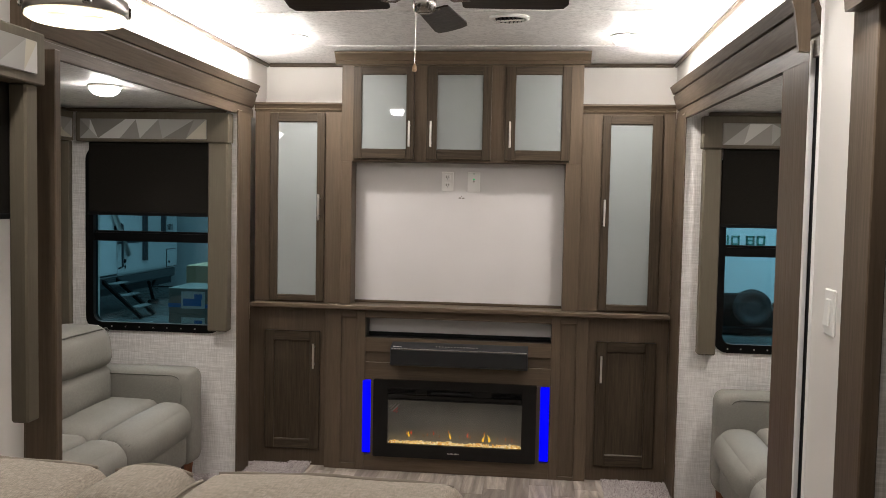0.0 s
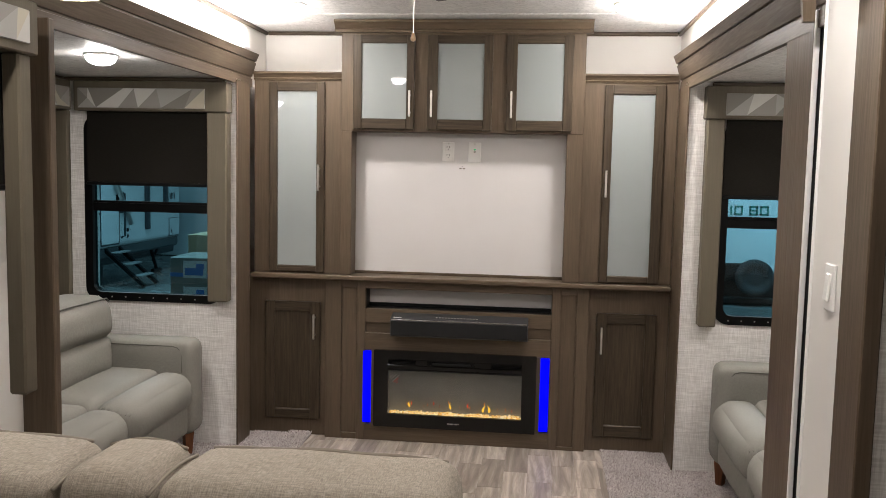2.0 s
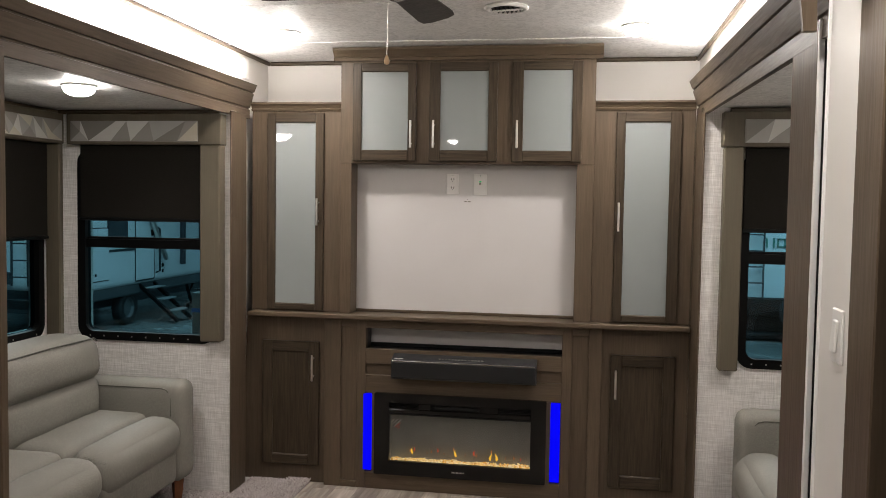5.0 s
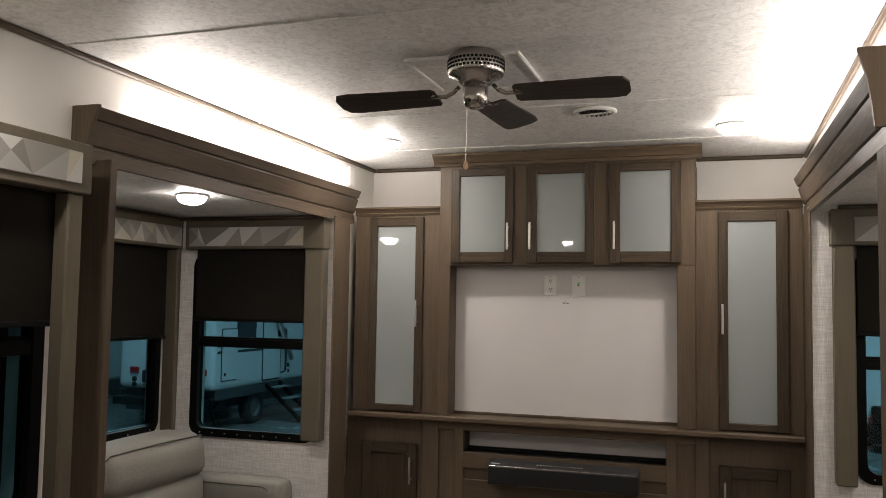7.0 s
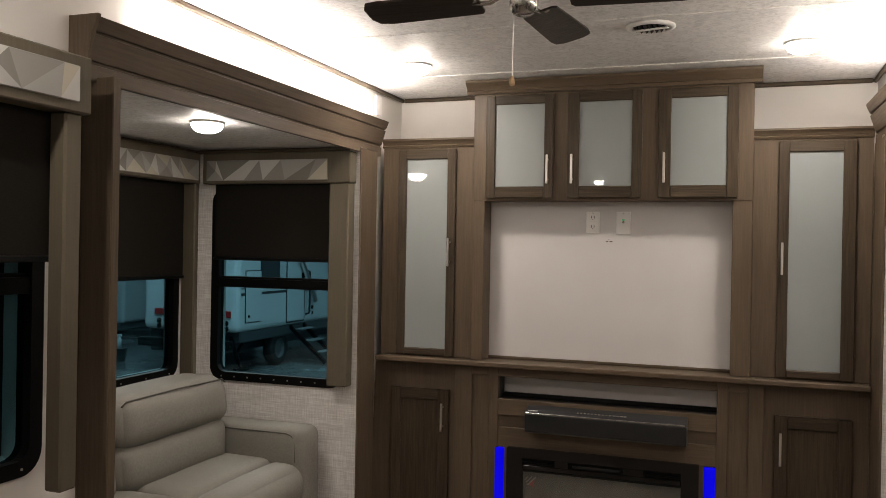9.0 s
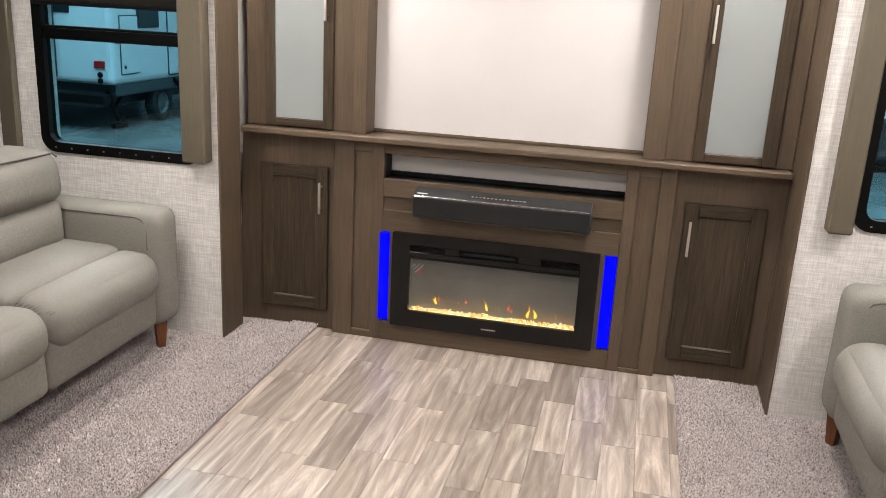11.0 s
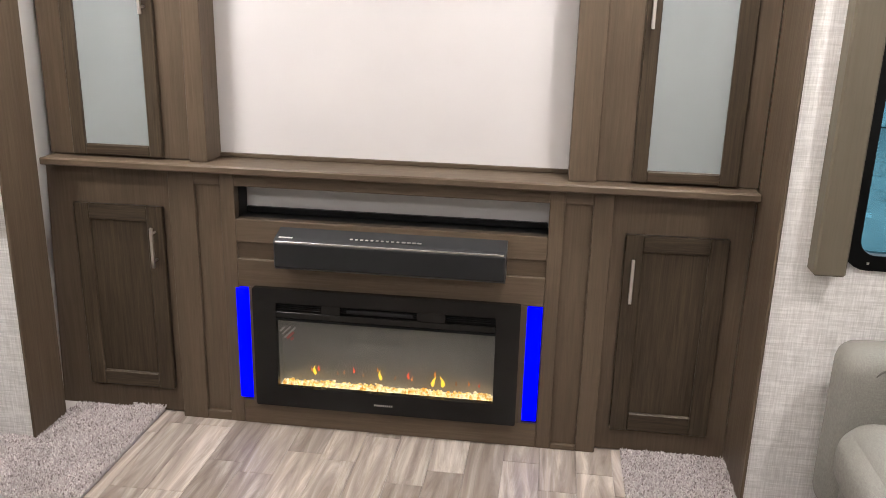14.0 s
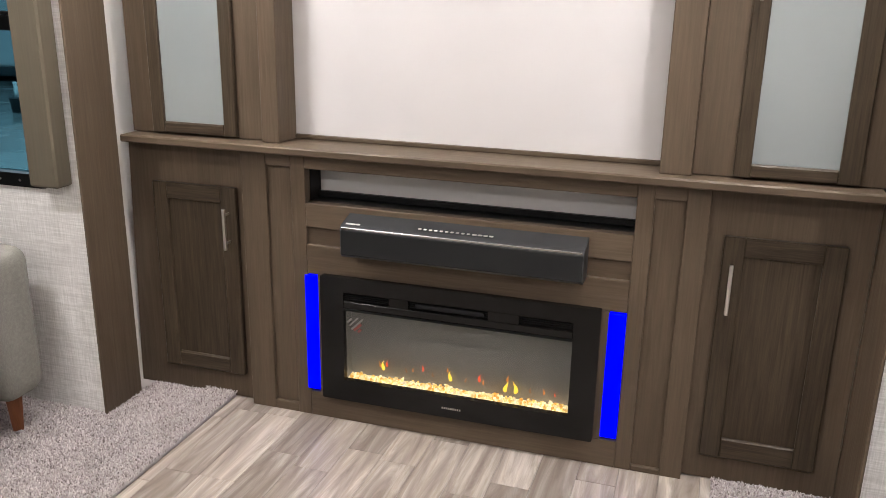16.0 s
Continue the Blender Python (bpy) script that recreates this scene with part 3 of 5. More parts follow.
for x0, x1 in ((-0.907, -0.847), (0.307, 0.392)):
    solid("pillar_panel", boxes((x0, x1, YC + 0.014, 4.745, 0.917, 1.700, 0.002)), M_WOOD, "dark brown upright panel beside the television recess", "panel", "recess panels")
solid("wall_television", boxes((-0.86, 0.32, 4.745, 4.77, 0.90, 1.72)), M_TVWALL, "pale vinyl wall in the empty television recess", "wall", kind="structure")
solid("trim_recess_base", boxes((-0.847, 0.307, 4.733, 4.745, 0.917, 0.931, 0.002)), M_WOODH, "slim brown strip at the foot of the recess", "moulding", kind="structure")
mt = thing("mantel_shelf", (-0.264, 4.64, 0.893), "dark brown narrow mantel shelf across the cabinets", "shelf")
part("shelf_board", boxes((-1.394, 0.868, 4.584, 4.745, 0.8935, 0.9165, 0.001)), M_WOODH, mt)
part("front_nosing", boxes((-1.398, 0.870, 4.572, 4.584, 0.893, 0.917, 0.004)), M_WOODH, mt)


def base_cabinet(x0, x1, door, hole, handle, flare=0.0):
    t = thing("base_cabinet", ((x0 + x1) / 2, 4.84, 0), "dark brown base cabinet with one recessed-panel door", "cabinet", "base cabinets")
    part("body", extrude_profile(bmesh.new(), [(x0 - flare, 0), (x1, 0), (x1, 0.893), (x0, 0.893)], 1, YS, BACK), M_WOOD, t)
    shaker_door(t, *door, 4.630, hole, "wood", handle)


base_cabinet(-1.424, -0.981, (-1.332, -1.018, 0.092, 0.757), (-1.277, -1.075, 0.148, 0.702), (-1.046, 0.553, 0.693), 0.034)
base_cabinet(0.452, 0.875, (0.496, 0.810, 0.083, 0.757), (0.553, 0.752, 0.148, 0.702), (0.522, 0.541, 0.686))

sur = thing("fireplace_surround", (-0.264, 4.65, 0), "dark brown wooden fireplace surround with recessed panels and a slot", "fireplace surround")
SX0, SX1 = -0.981, 0.452
rows = [(SX0, -0.892, YC, YS, 0, 0.893, 0.002, 0), (-0.806, -0.757, YC, YS, 0, 0.893, 0.002, 0), (-0.892, -0.806, YC + 0.0005, YS, 0, 0.033, 0.002, 1), (-0.892, -0.806, YC + 0.0005, YS, 0.848, 0.893, 0.002, 1),
        (0.256, 0.304, YC, YS, 0, 0.893, 0.002, 0), (0.389, SX1, YC, YS, 0, 0.893, 0.002, 0), (0.304, 0.389, YC + 0.0005, YS, 0, 0.018, 0.002, 1), (0.304, 0.389, YC + 0.0005, YS, 0.848, 0.893, 0.002, 1),
        (-0.757, 0.256, YC + 0.0005, YS, 0.847, 0.893, 0.002, 1), (-0.757, 0.256, YC + 0.0005, YS, 0.660, 0.738, 0.002, 1), (-0.757, 0.256, YC + 0.0005, YS, 0.505, 0.602, 0.002, 1), (-0.757, 0.256, YC + 0.0005, YS, 0, 0.090, 0.002, 1),
        (-0.722, -0.698, YC, YS, 0.090, 0.505, 0.001, 0), (0.180, 0.206, YC, YS, 0.090, 0.505, 0.001, 0)]
part("face_frame", boxes(*rows), [M_WOOD, M_WOODH], sur)
for x0, x1, z0, z1, m in ((-0.894, -0.804, 0.03, 0.85, M_WOOD), (0.302, 0.391, 0.015, 0.85, M_WOOD), (-0.76, 0.26, 0.60, 0.662, M_WOODH)):
    part("inset_panel", boxes((x0, x1, YC + 0.014, YC + 0.020, z0, z1)), m, sur)
part("slot_back", boxes((-0.78, 0.28, YC + 0.115, YC + 0.125, 0.72, 0.88)), M_TVWALL, sur, "pale grey back of the slot")
part("slot_floor", boxes((-0.78, 0.28, YC + 0.03, YC + 0.115, 0.722, 0.737)), M_BLACK, sur, "black floor of the slot")
part("cable_tray", boxes((-0.755, 0.254, YC + 0.095, YC + 0.114, 0.737, 0.757, 0.003)), M_BLACK, sur, "black cable tray in the slot")
part("slot_side", boxes((-0.79, -0.757, YS, YC + 0.21, 0.72, 0.88)), M_BLACK, sur)
part("slot_side", boxes((0.256, 0.29, YS, YC + 0.21, 0.72, 0.88)), M_BLACK, sur)
part("slot_lid", boxes((-0.78, 0.28, YS, YC + 0.21, 0.88, 0.892)), M_BLACK, sur)

for x0, x1 in ((-0.768, -0.721), (0.205, 0.254)):
    solid("accent_light", boxes((x0, x1, YC - 0.002, YC + 0.02, 0.098, 0.501, 0.002)), M_BLUE, "glowing deep blue light panel beside the fireplace", "accent light", "blue light panels")

# electric fireplace
fp = thing("electric_fireplace", (-0.258, 4.64, 0.088), "black electric fireplace with glowing crystal embers and small flames", "fireplace")
FX0, FX1, FZ0, FZ1, FY = -0.703, 0.185, 0.087, 0.513, 4.588
GX0, GX1, GZ0, GZ1 = -0.624, 0.108, 0.160, 0.405
front = pane_round(bmesh.new(), 1, FY, 0.022, FX0, FX1, FZ0, FZ1, 0.006, (GX0, GX1, GZ0, 0.466, 0.002), 3)
part("frame", front, M_BLACKGLOSS, fp, "glossy black front frame")
part("frame_bar", boxes((GX0, GX1, FY + 0.001, FY + 0.020, GZ1 + 0.006, 0.434, 0.002), (-0.470, -0.405, FY + 0.001, FY + 0.020, 0.4345, 0.4655, 0.001), (-0.150, -0.055, FY + 0.001, FY + 0.020, 0.4345, 0.4655, 0.001)), M_BLACKGLOSS, fp)
part("trim_lip", boxes((GX0, GX1, FY - 0.002, FY + 0.012, GZ1 - 0.001, GZ1 + 0.006, 0.001)), M_GAP, fp)
vent_bm = boxes(*[(GX0, GX1, FY + 0.012, FY + 0.016, z, z + 0.003) for z in (0.438, 0.445, 0.452, 0.459)])
part("air_grille", vent_bm, M_BLACK, fp, "black air outlet slats")
part("vent_well", boxes((GX0, GX1, FY + 0.021, FY + 0.10, 0.432, 0.468)), M_GAP, fp)
part("control_strip", boxes((-0.385, -0.165, FY + 0.008, FY + 0.013, 0.440, 0.455, 0.002)), M_GRILLE, fp)


def make_backscreen():
    w = Mat("faintly_glowing_grey_screen", 0.55)
    n = w.noise(w.coords((1, 1, 1), False), 4, 3, 0.5)
    # a faint glow is added, which lifts the enclosed back, sides and top
    w.color(w.ramp(n, [(0.3, (0.22, 0.216, 0.208)), (0.7, (0.36, 0.353, 0.342))])).glow((1.0, 0.95, 0.88), 0.03)
    return w.m


part("firebox", boxes((GX0 - 0.02, GX1 + 0.02, FY + 0.068, FY + 0.078, 0.10, 0.43), (GX0 - 0.02, GX0 - 0.002, FY + 0.022, FY + 0.068, 0.10, 0.43), (GX1 + 0.002, GX1 + 0.02, FY + 0.022, FY + 0.068, 0.10, 0.43), (GX0, GX1, FY + 0.022, FY + 0.068, 0.41, 0.43)), make_backscreen(), fp, "smoke-grey firebox back with a faint added glow")
pane = part("glass", boxes((GX0 - 0.004, GX1 + 0.004, FY + 0.012, FY + 0.015, GZ0 - 0.004, GZ1 + 0.002)), M_FIREGLASS, fp, "clear glass pane")
pane.visible_shadow = False


def make_embers():
    w = Mat("lit_crystals", 0.15)
    geo = w.nt.nodes.new("ShaderNodeNewGeometry")
    c = w.ramp(geo.outputs["Random Per Island"], [(0.0, (1.0, 0.45, 0.06)), (0.25, (1.0, 0.66, 0.18)), (0.6, (1.0, 0.80, 0.38)), (1.0, (1.0, 0.90, 0.68))])
    w.color(c)
    w.nt.links.new(c, w.b.inputs["Emission Color"])
    s = w.nt.nodes.new("ShaderNodeMapRange")
    s.inputs["To Min"].default_value, s.inputs["To Max"].default_value = 0.6, 1.0
    w.nt.links.new(geo.outputs["Random Per Island"], s.inputs[0])
    w.nt.links.new(s.outputs[0], w.b.inputs["Emission Strength"])
    return w.m


rnd = random.Random(5)
bm = boxes((GX0, GX1, FY + 0.022, FY + 0.066, 0.150, 0.157))
for i in range(460):
    x, y = rnd.uniform(GX0 + 0.008, GX1 - 0.008), FY + 0.026 + 0.034 * rnd.random()
    s = rnd.uniform(0.0040, 0.0082)
    z = 0.156 + rnd.uniform(0, 0.010) + 0.05 * (y - FY - 0.026) + 0.0025 * math.sin(x * 37)
    m = pose(x, y, z, rnd.uniform(0, 360), rnd.uniform(0, 360), 0) @ Matrix.Diagonal((s, s * rnd.uniform(0.6, 1), s * rnd.uniform(0.6, 1.1), 1))
    bmesh.ops.create_icosphere(bm, subdivisions=1, radius=1, matrix=m)
part("ember_bed", bm, make_embers(), fp, "glowing yellow crystal embers")


def make_flame(name, color, strength, body):
    """Thin light: a glow that the screen shows through."""
    m = bpy.data.materials.new(name)
    m.use_nodes = True
    nt = m.node_tree
    nt.nodes.remove(nt.nodes["Principled BSDF"])
    tr = nt.nodes.new("ShaderNodeBsdfTransparent")
    em = nt.nodes.new("ShaderNodeEmission")
    em.inputs[0].default_value = (*color, 1)
    em.inputs[1].default_value = strength
    mx = nt.nodes.new("ShaderNodeMixShader")
    mx.inputs[0].default_value = body
    nt.links.new(tr.outputs[0], mx.inputs[1])
    nt.links.new(em.outputs[0], mx.inputs[2])
    nt.links.new(mx.outputs[0], nt.nodes["Material Output"].inputs[0])
    return m


M_FLAME = make_flame("yellow_flame", (1.0, 0.58, 0.05), 2.6, 0.65)
M_FLAMER = make_flame("red_flame", (1.0, 0.10, 0.03), 1.8, 0.45)
M_FLAMEO = make_flame("orange_flame", (1.0, 0.30, 0.04), 1.5, 0.4)
M_FLAMED = make_flame("faint_flame", (1.0, 0.35, 0.08), 1.0, 0.22)
FLAMES = ((-0.510, 0.186, 0.036, M_FLAME), (-0.497, 0.200, 0.026, M_FLAMER), (-0.522, 0.196, 0.022, M_FLAMEO), (-0.430, 0.190, 0.020, M_FLAMED), (-0.408, 0.196, 0.018, M_FLAMEO),
          (-0.375, 0.202, 0.026, M_FLAMER), (-0.340, 0.190, 0.020, M_FLAMED), (-0.280, 0.184, 0.038, M_FLAME), (-0.292, 0.214, 0.020, M_FLAMEO), (-0.232, 0.188, 0.022, M_FLAMED),
          (-0.184, 0.196, 0.032, M_FLAMER), (-0.172, 0.190, 0.020, M_FLAMEO), (-0.100, 0.176, 0.042, M_FLAME), (-0.068, 0.176, 0.044, M_FLAME), (-0.094, 0.214, 0.024, M_FLAMEO),
          (-0.020, 0.186, 0.022, M_FLAMED), (0.022, 0.188, 0.022, M_FLAMEO), (0.058, 0.186, 0.018, M_FLAMER))
for fx, fz, fh, m in FLAMES:
    b = lathe(bmesh.new(), [(0.0, 0.0), (fh * 0.12, fh * 0.10), (fh * 0.16, fh * 0.28), (fh * 0.11, fh * 0.55), (fh * 0.04, fh * 0.8), (0.0, fh)], (fx, FY + 0.060, fz), 8)
    for v in b.verts:
        v.co.x += 0.22 * (v.co.z - fz) * math.sin(fx * 80 + (v.co.z - fz) * 90)
    part("flame", b, m, fp, "", True)
# maker's mark, plain bars
part("nameplate", boxes(*[(-0.290 + i * 0.0072, -0.290 + i * 0.0072 + 0.0042, FY - 0.0015, FY + 0.001, 0.117, 0.123) for i in range(9)]), M_NICKEL, fp, "small silver maker's mark")
st = boxes((-0.616, -0.560, FY + 0.0095, FY + 0.0112, 0.352, 0.358), (-0.612, -0.570, FY + 0.0095, FY + 0.0112, 0.366, 0.371), (-0.610, -0.588, FY + 0.0095, FY + 0.0112, 0.378, 0.384))
bmesh.ops.rotate(st, cent=(-0.588, FY + 0.01, 0.366), matrix=Matrix.Rotation(radians(-45), 3, "Y"), verts=st.verts[:])
part("sticker", st, make_paint("faded_label", (0.20, 0.19, 0.18), 0.5), fp, "faint warning label inside the glass")
sm = boxes((-0.600, -0.566, FY + 0.0094, FY + 0.0110, 0.338, 0.347), (-0.594, -0.580, FY + 0.0094, FY + 0.0110, 0.326, 0.334))
bmesh.ops.rotate(sm, cent=(-0.588, FY + 0.01, 0.350), matrix=Matrix.Rotation(radians(-45), 3, "Y"), verts=sm.verts[:])
part("sticker_mark", sm, make_paint("faded_red_print", (0.22, 0.05, 0.04), 0.5), fp, "faded red warning mark")

# soundbar
sb = thing("soundbar", (-0.235, 4.57, 0.602), "black soundbar with a silver top edge on the surround", "soundbar")
SBY = 4.528
prof = [(4.612, 0.602), (SBY + 0.012, 0.602), (SBY + 0.002, 0.612), (SBY, 0.690), (SBY + 0.004, 0.699), (SBY + 0.012, 0.703), (4.606, 0.722), (4.612, 0.720)]
part("body", extrude_profile(bmesh.new(), prof, 0, -0.603, 0.133), make_paint("soundbar_shell", (0.034, 0.034, 0.035), 0.4, 200, 0.05), sb)
part("grille", boxes((-0.600, 0.130, SBY - 0.002, SBY + 0.003, 0.611, 0.689, 0.002)), M_GRILLE, sb, "black cloth grille")
part("edge_strip", boxes((-0.598, 0.128, SBY - 0.001, SBY + 0.006, 0.692, 0.698, 0.001)), M_CHROME, sb, "bright silver edge strip")
for k in range(14):
    x = -0.36 + k * 0.0165
    part("button", boxes((x, x + (0.009 if k < 10 else 0.013), 4.548, 4.555, 0.7085 + 0.0004, 0.7125, 0.001)), M_NICKEL, sb)
part("logo_plate", boxes((-0.590, -0.545, SBY + 0.016, SBY + 0.024, 0.704, 0.7065)), M_WHITE, sb, "small pale maker's mark")


M_PLATE = make_paint("ivory_plastic", (0.80, 0.785, 0.76), 0.4, 60, 0.02)


def wall_plate(name, x0, x1, z0, z1, y, label, kind):
    t = thing(name, ((x0 + x1) / 2, y, z0), label, "socket", "wall plates")
    part("plate", boxes((x0, x1, y - 0.006, y, z0, z1, 0.003)), M_PLATE, t)
    xc, zc = (x0 + x1) / 2, (z0 + z1) / 2
    if kind == "power":
        for dz in (-0.022, 0.022):
            s = part("receptacle", boxes((xc - 0.016, xc + 0.016, y - 0.008, y - 0.005, zc + dz - 0.016, zc + dz + 0.016, 0.004)), M_PLATE, t)
            part("slots", boxes((xc - 0.008, xc - 0.005, y - 0.0085, y - 0.007, zc + dz - 0.002, zc + dz + 0.009), (xc + 0.005, xc + 0.008, y - 0.0085, y - 0.007, zc + dz - 0.002, zc + dz + 0.009), (xc - 0.002, xc + 0.002, y - 0.0085, y - 0.007, zc + dz - 0.010, zc + dz - 0.006)), M_BLACK, s)
    else:
        b = lathe(bmesh.new(), [(0.006, 0), (0.006, 0.012), (0.002, 0.013), (0.0, 0.013)], (0, 0, 0), 12)
        bmesh.ops.transform(b, matrix=pose(xc, y - 0.005, zc + 0.004, 90), verts=b.verts[:])
        part("coax_jack", b, M_CHROME, t, "threaded metal coax jack", True)
        part("led", boxes((xc - 0.006, xc + 0.006, y - 0.0075, y - 0.0055, zc + 0.012, zc + 0.019, 0.001)), Mat("green_lens", 0.4, 0, (0.02, 0.3, 0.12)).glow((0.05, 0.8, 0.35), 0.5).m, t, "tiny green light")
    part("screw", boxes((xc - 0.003, xc + 0.003, y - 0.0075, y - 0.0055, z1 - 0.012, z1 - 0.006, 0.001)), M_CHROME, t)


wall_plate("power_outlet", -0.366, -0.300, 1.548, 1.654, 4.745, "white double power outlet on the recess wall", "power")
wall_plate("coax_outlet", -0.222, -0.153, 1.545, 1.654, 4.745, "white antenna outlet plate with a metal jack", "coax")
solid("wall_marks", boxes((-0.270, -0.258, 4.7435, 4.7455, 1.508, 1.514), (-0.252, -0.238, 4.7435, 4.7455, 1.508, 1.513), (-0.257, -0.253, 4.7435, 4.7455, 1.519, 1.523)), M_BOARD, "small printed marks on the recess wall", "mark")
solid("junction_cover", boxes((LX, LX + 0.012, 4.66, 4.73, 2.15, 2.255, 0.003)), M_WHITE, "small white cover plate on the upper wall", "cover plate")

# rocker switch on the right wall
sw = thing("light_switch", (0.872, 2.172, 1.186), "white rocker light switch on the wall", "switch")
part("plate", boxes((0.867, 0.874, 2.138, 2.206, 1.184, 1.296, 0.003)), M_WHITE, sw)
rk = boxes((0.860, 0.868, 2.157, 2.188, 1.207, 1.273, 0.003))
bmesh.ops.rotate(rk, cent=(0.867, 2.17, 1.24), matrix=Matrix.Rotation(radians(5), 3, "Y"), verts=rk.verts[:])
part("rocker", rk, M_WHITE, sw)
hk = thing("wall_plate", (0.871, 2.085, 1.215), "small white cover plate on the wall beside the jamb", "cover plate")
part("plate", boxes((0.869, 0.874, 2.079, 2.092, 1.215, 1.285, 0.002)), M_WHITE, hk)
part("button", boxes((0.866, 0.8695, 2.081, 2.090, 1.240, 1.262, 0.001)), M_WHITE, hk)

# ---- windows, blinds and valances ----
M_FRAME = Mat("black_window_frame", 0.4, 0, (0.004, 0.004, 0.004)).set("Specular IOR Level", 0.1).m


def window(name, axis, at, s, a0, a1, b0, b1, bar, label):
    """Black round-cornered window in a wall square to an axis; the room lies on the side s of at."""
    t = thing(name, ((a0 + a1) / 2 if axis == 1 else at, at if axis == 1 else (a0 + a1) / 2, b0), label, "window", "black framed windows", "structure")
    w = 0.043
    bm = bmesh.new()
    pane_round(bm, axis, at + s * 0.012, -s * 0.05, a0, a1, b0, b1, 0.07, (a0 + w, a1 - w, b0 + w, b1 - w, 0.045))
    part("window_frame", bm, M_FRAME, t, "black rounded frame")
    def bx(p0, p1, q0, q1, d0, d1, bev=0.002):
        return boxes((p0, p1, min(d0, d1), max(d0, d1), q0, q1, bev)) if axis == 1 else boxes((min(d0, d1), max(d0, d1), p0, p1, q0, q1, bev))
    if bar:
        part("meeting_rail", bx(a0 + w, a1 - w, bar, bar + 0.045, at + s * 0.006, at - s * 0.03), M_FRAME, t)
        part("inner_rail", bx(a0 + w, a1 - w, bar + 0.045, bar + 0.056, at - s * 0.005, at - s * 0.028), M_GAP, t)
    for z0, z1 in (((b0 + w - 0.005, bar), (bar + 0.045, b1 - w + 0.005)) if bar else ((b0 + w - 0.005, b1 - w + 0.005),)):
        g = part("pane", bx(a0 + w - 0.005, a1 - w + 0.005, z0, z1, at - s * 0.014, at - s * 0.018, 0), M_PANE, t, "tinted glass pane")
        g.visible_shadow = False
    n = 9
    rows = []
    for i in range(n):
        p = a0 + 0.07 + (a1 - a0 - 0.14) * i / (n - 1)
        rows.append((p - 0.003, p + 0.003, at + s * 0.013 - 0.002, at + s * 0.013 + 0.002, b0 + 0.018, b0 + 0.024) if axis == 1 else (at + s * 0.013 - 0.002, at + s * 0.013 + 0.002, p - 0.003, p + 0.003, b0 + 0.018, b0 + 0.024))
    part("screws", boxes(*rows), M_NICKEL, t)
    return t


def blind(name, axis, at, a0, a1, b0, b1, s):
    t = thing(name, ((a0 + a1) / 2 if axis == 1 else at, at if axis == 1 else (a0 + a1) / 2, b0), "dark brown roller blind, half drawn down over the window", "blind", "roller blinds")
    def bx(p0, p1, q0, q1, d, bev=0.0):
        return boxes((p0, p1, at - d, at + d, q0, q1, bev)) if axis == 1 else boxes((at - d, at + d, p0, p1, q0, q1, bev))
    part("cloth", bx(a0, a1, b0 + 0.012, b1, 0.0012), M_BLIND, t)
    part("bottom_bar", bx(a0 - 0.006, a1 + 0.006, b0 - 0.004, b0 + 0.014, 0.007, 0.004), M_BLACK, t, "black bottom bar")
    return t


def valance(axis, front, s, a0, a1, b0, b1, panel, boards, bottom, depth, seed, inset=0.004, deep=None):
    """Upholstered box valance with a triangle-pattern cloth and side boards. front: the plane of its face; the room lies on the side s."""
    t = thing("window_valance", ((a0 + a1) / 2 if axis == 1 else front, front if axis == 1 else (a0 + a1) / 2, bottom), "taupe window valance with a grey and sand triangle-pattern cloth", "valance", "window valances")
    back = front - s * depth
    def bx(p0, p1, q0, q1, d0, d1, bev=0.004):
        d0, d1 = min(d0, d1), max(d0, d1)
        return (p0, p1, d0, d1, q0, q1, bev) if axis == 1 else (d0, d1, p0, p1, q0, q1, bev)
    part("box", boxes(bx(a0, a1, b0, b1, front, back)), M_BOARD, t)
    p0, p1, q0, q1 = panel
    cloth = part("cloth_panel", boxes(bx(p0, p1, q0, q1, front + s * 0.006, front - s * 0.002, 0.003)), TRI[3], t, "triangle-pattern cloth")
    r = random.Random(seed)
    xs = [p0 + 0.002]
    while xs[-1] < p1 - 0.16:
        xs.append(xs[-1] + r.uniform(0.085, 0.15))
    xs.append(p1 - 0.002)
    tops = [min(max(x + r.uniform(-0.045, 0.045), p0 + 0.002), p1 - 0.002) for x in xs]
    tops[0], tops[-1] = xs[0], xs[-1]
    y = front + s * 0.0068
    me = bmesh.new()
    def P(a, b):
        return me.verts.new((a, y, b) if axis == 1 else (y, a, b))
    z0, z1 = q0 + 0.002, q1 - 0.002
    last = -1
    for i in range(len(xs) - 1):
        mid = (xs[i] + xs[i + 1] + tops[i] + tops[i + 1]) / 4 + r.uniform(-0.02, 0.02)
        zc = r.uniform(z0 + 0.03, z1 - 0.03)
        quad = [(xs[i], z0), (xs[i + 1], z0), (tops[i + 1], z1), (tops[i], z1)]
        if r.random() < 0.65:
            tris = [(quad[k], quad[(k + 1) % 4], (mid, zc)) for k in range(4)]
        else:
            tris = [(quad[0], quad[1], quad[2]), (quad[0], quad[2], quad[3])]
        for tri in tris:
            c = r.randrange(5)
            while c == last:
                c = r.randrange(5)
            last = c
            f = me.faces.new([P(*v) for v in tri])
            f.material_index = c
    part("triangle_pattern", me, TRI, cloth)
    for c0, c1 in boards:
        part("side_board", boxes(bx(c0, c1, bottom, b0, front - s * inset, (front - s * (inset + deep)) if deep else back + s * 0.002, 0.006)), M_BOARD, t, "taupe upright side board")
    return t


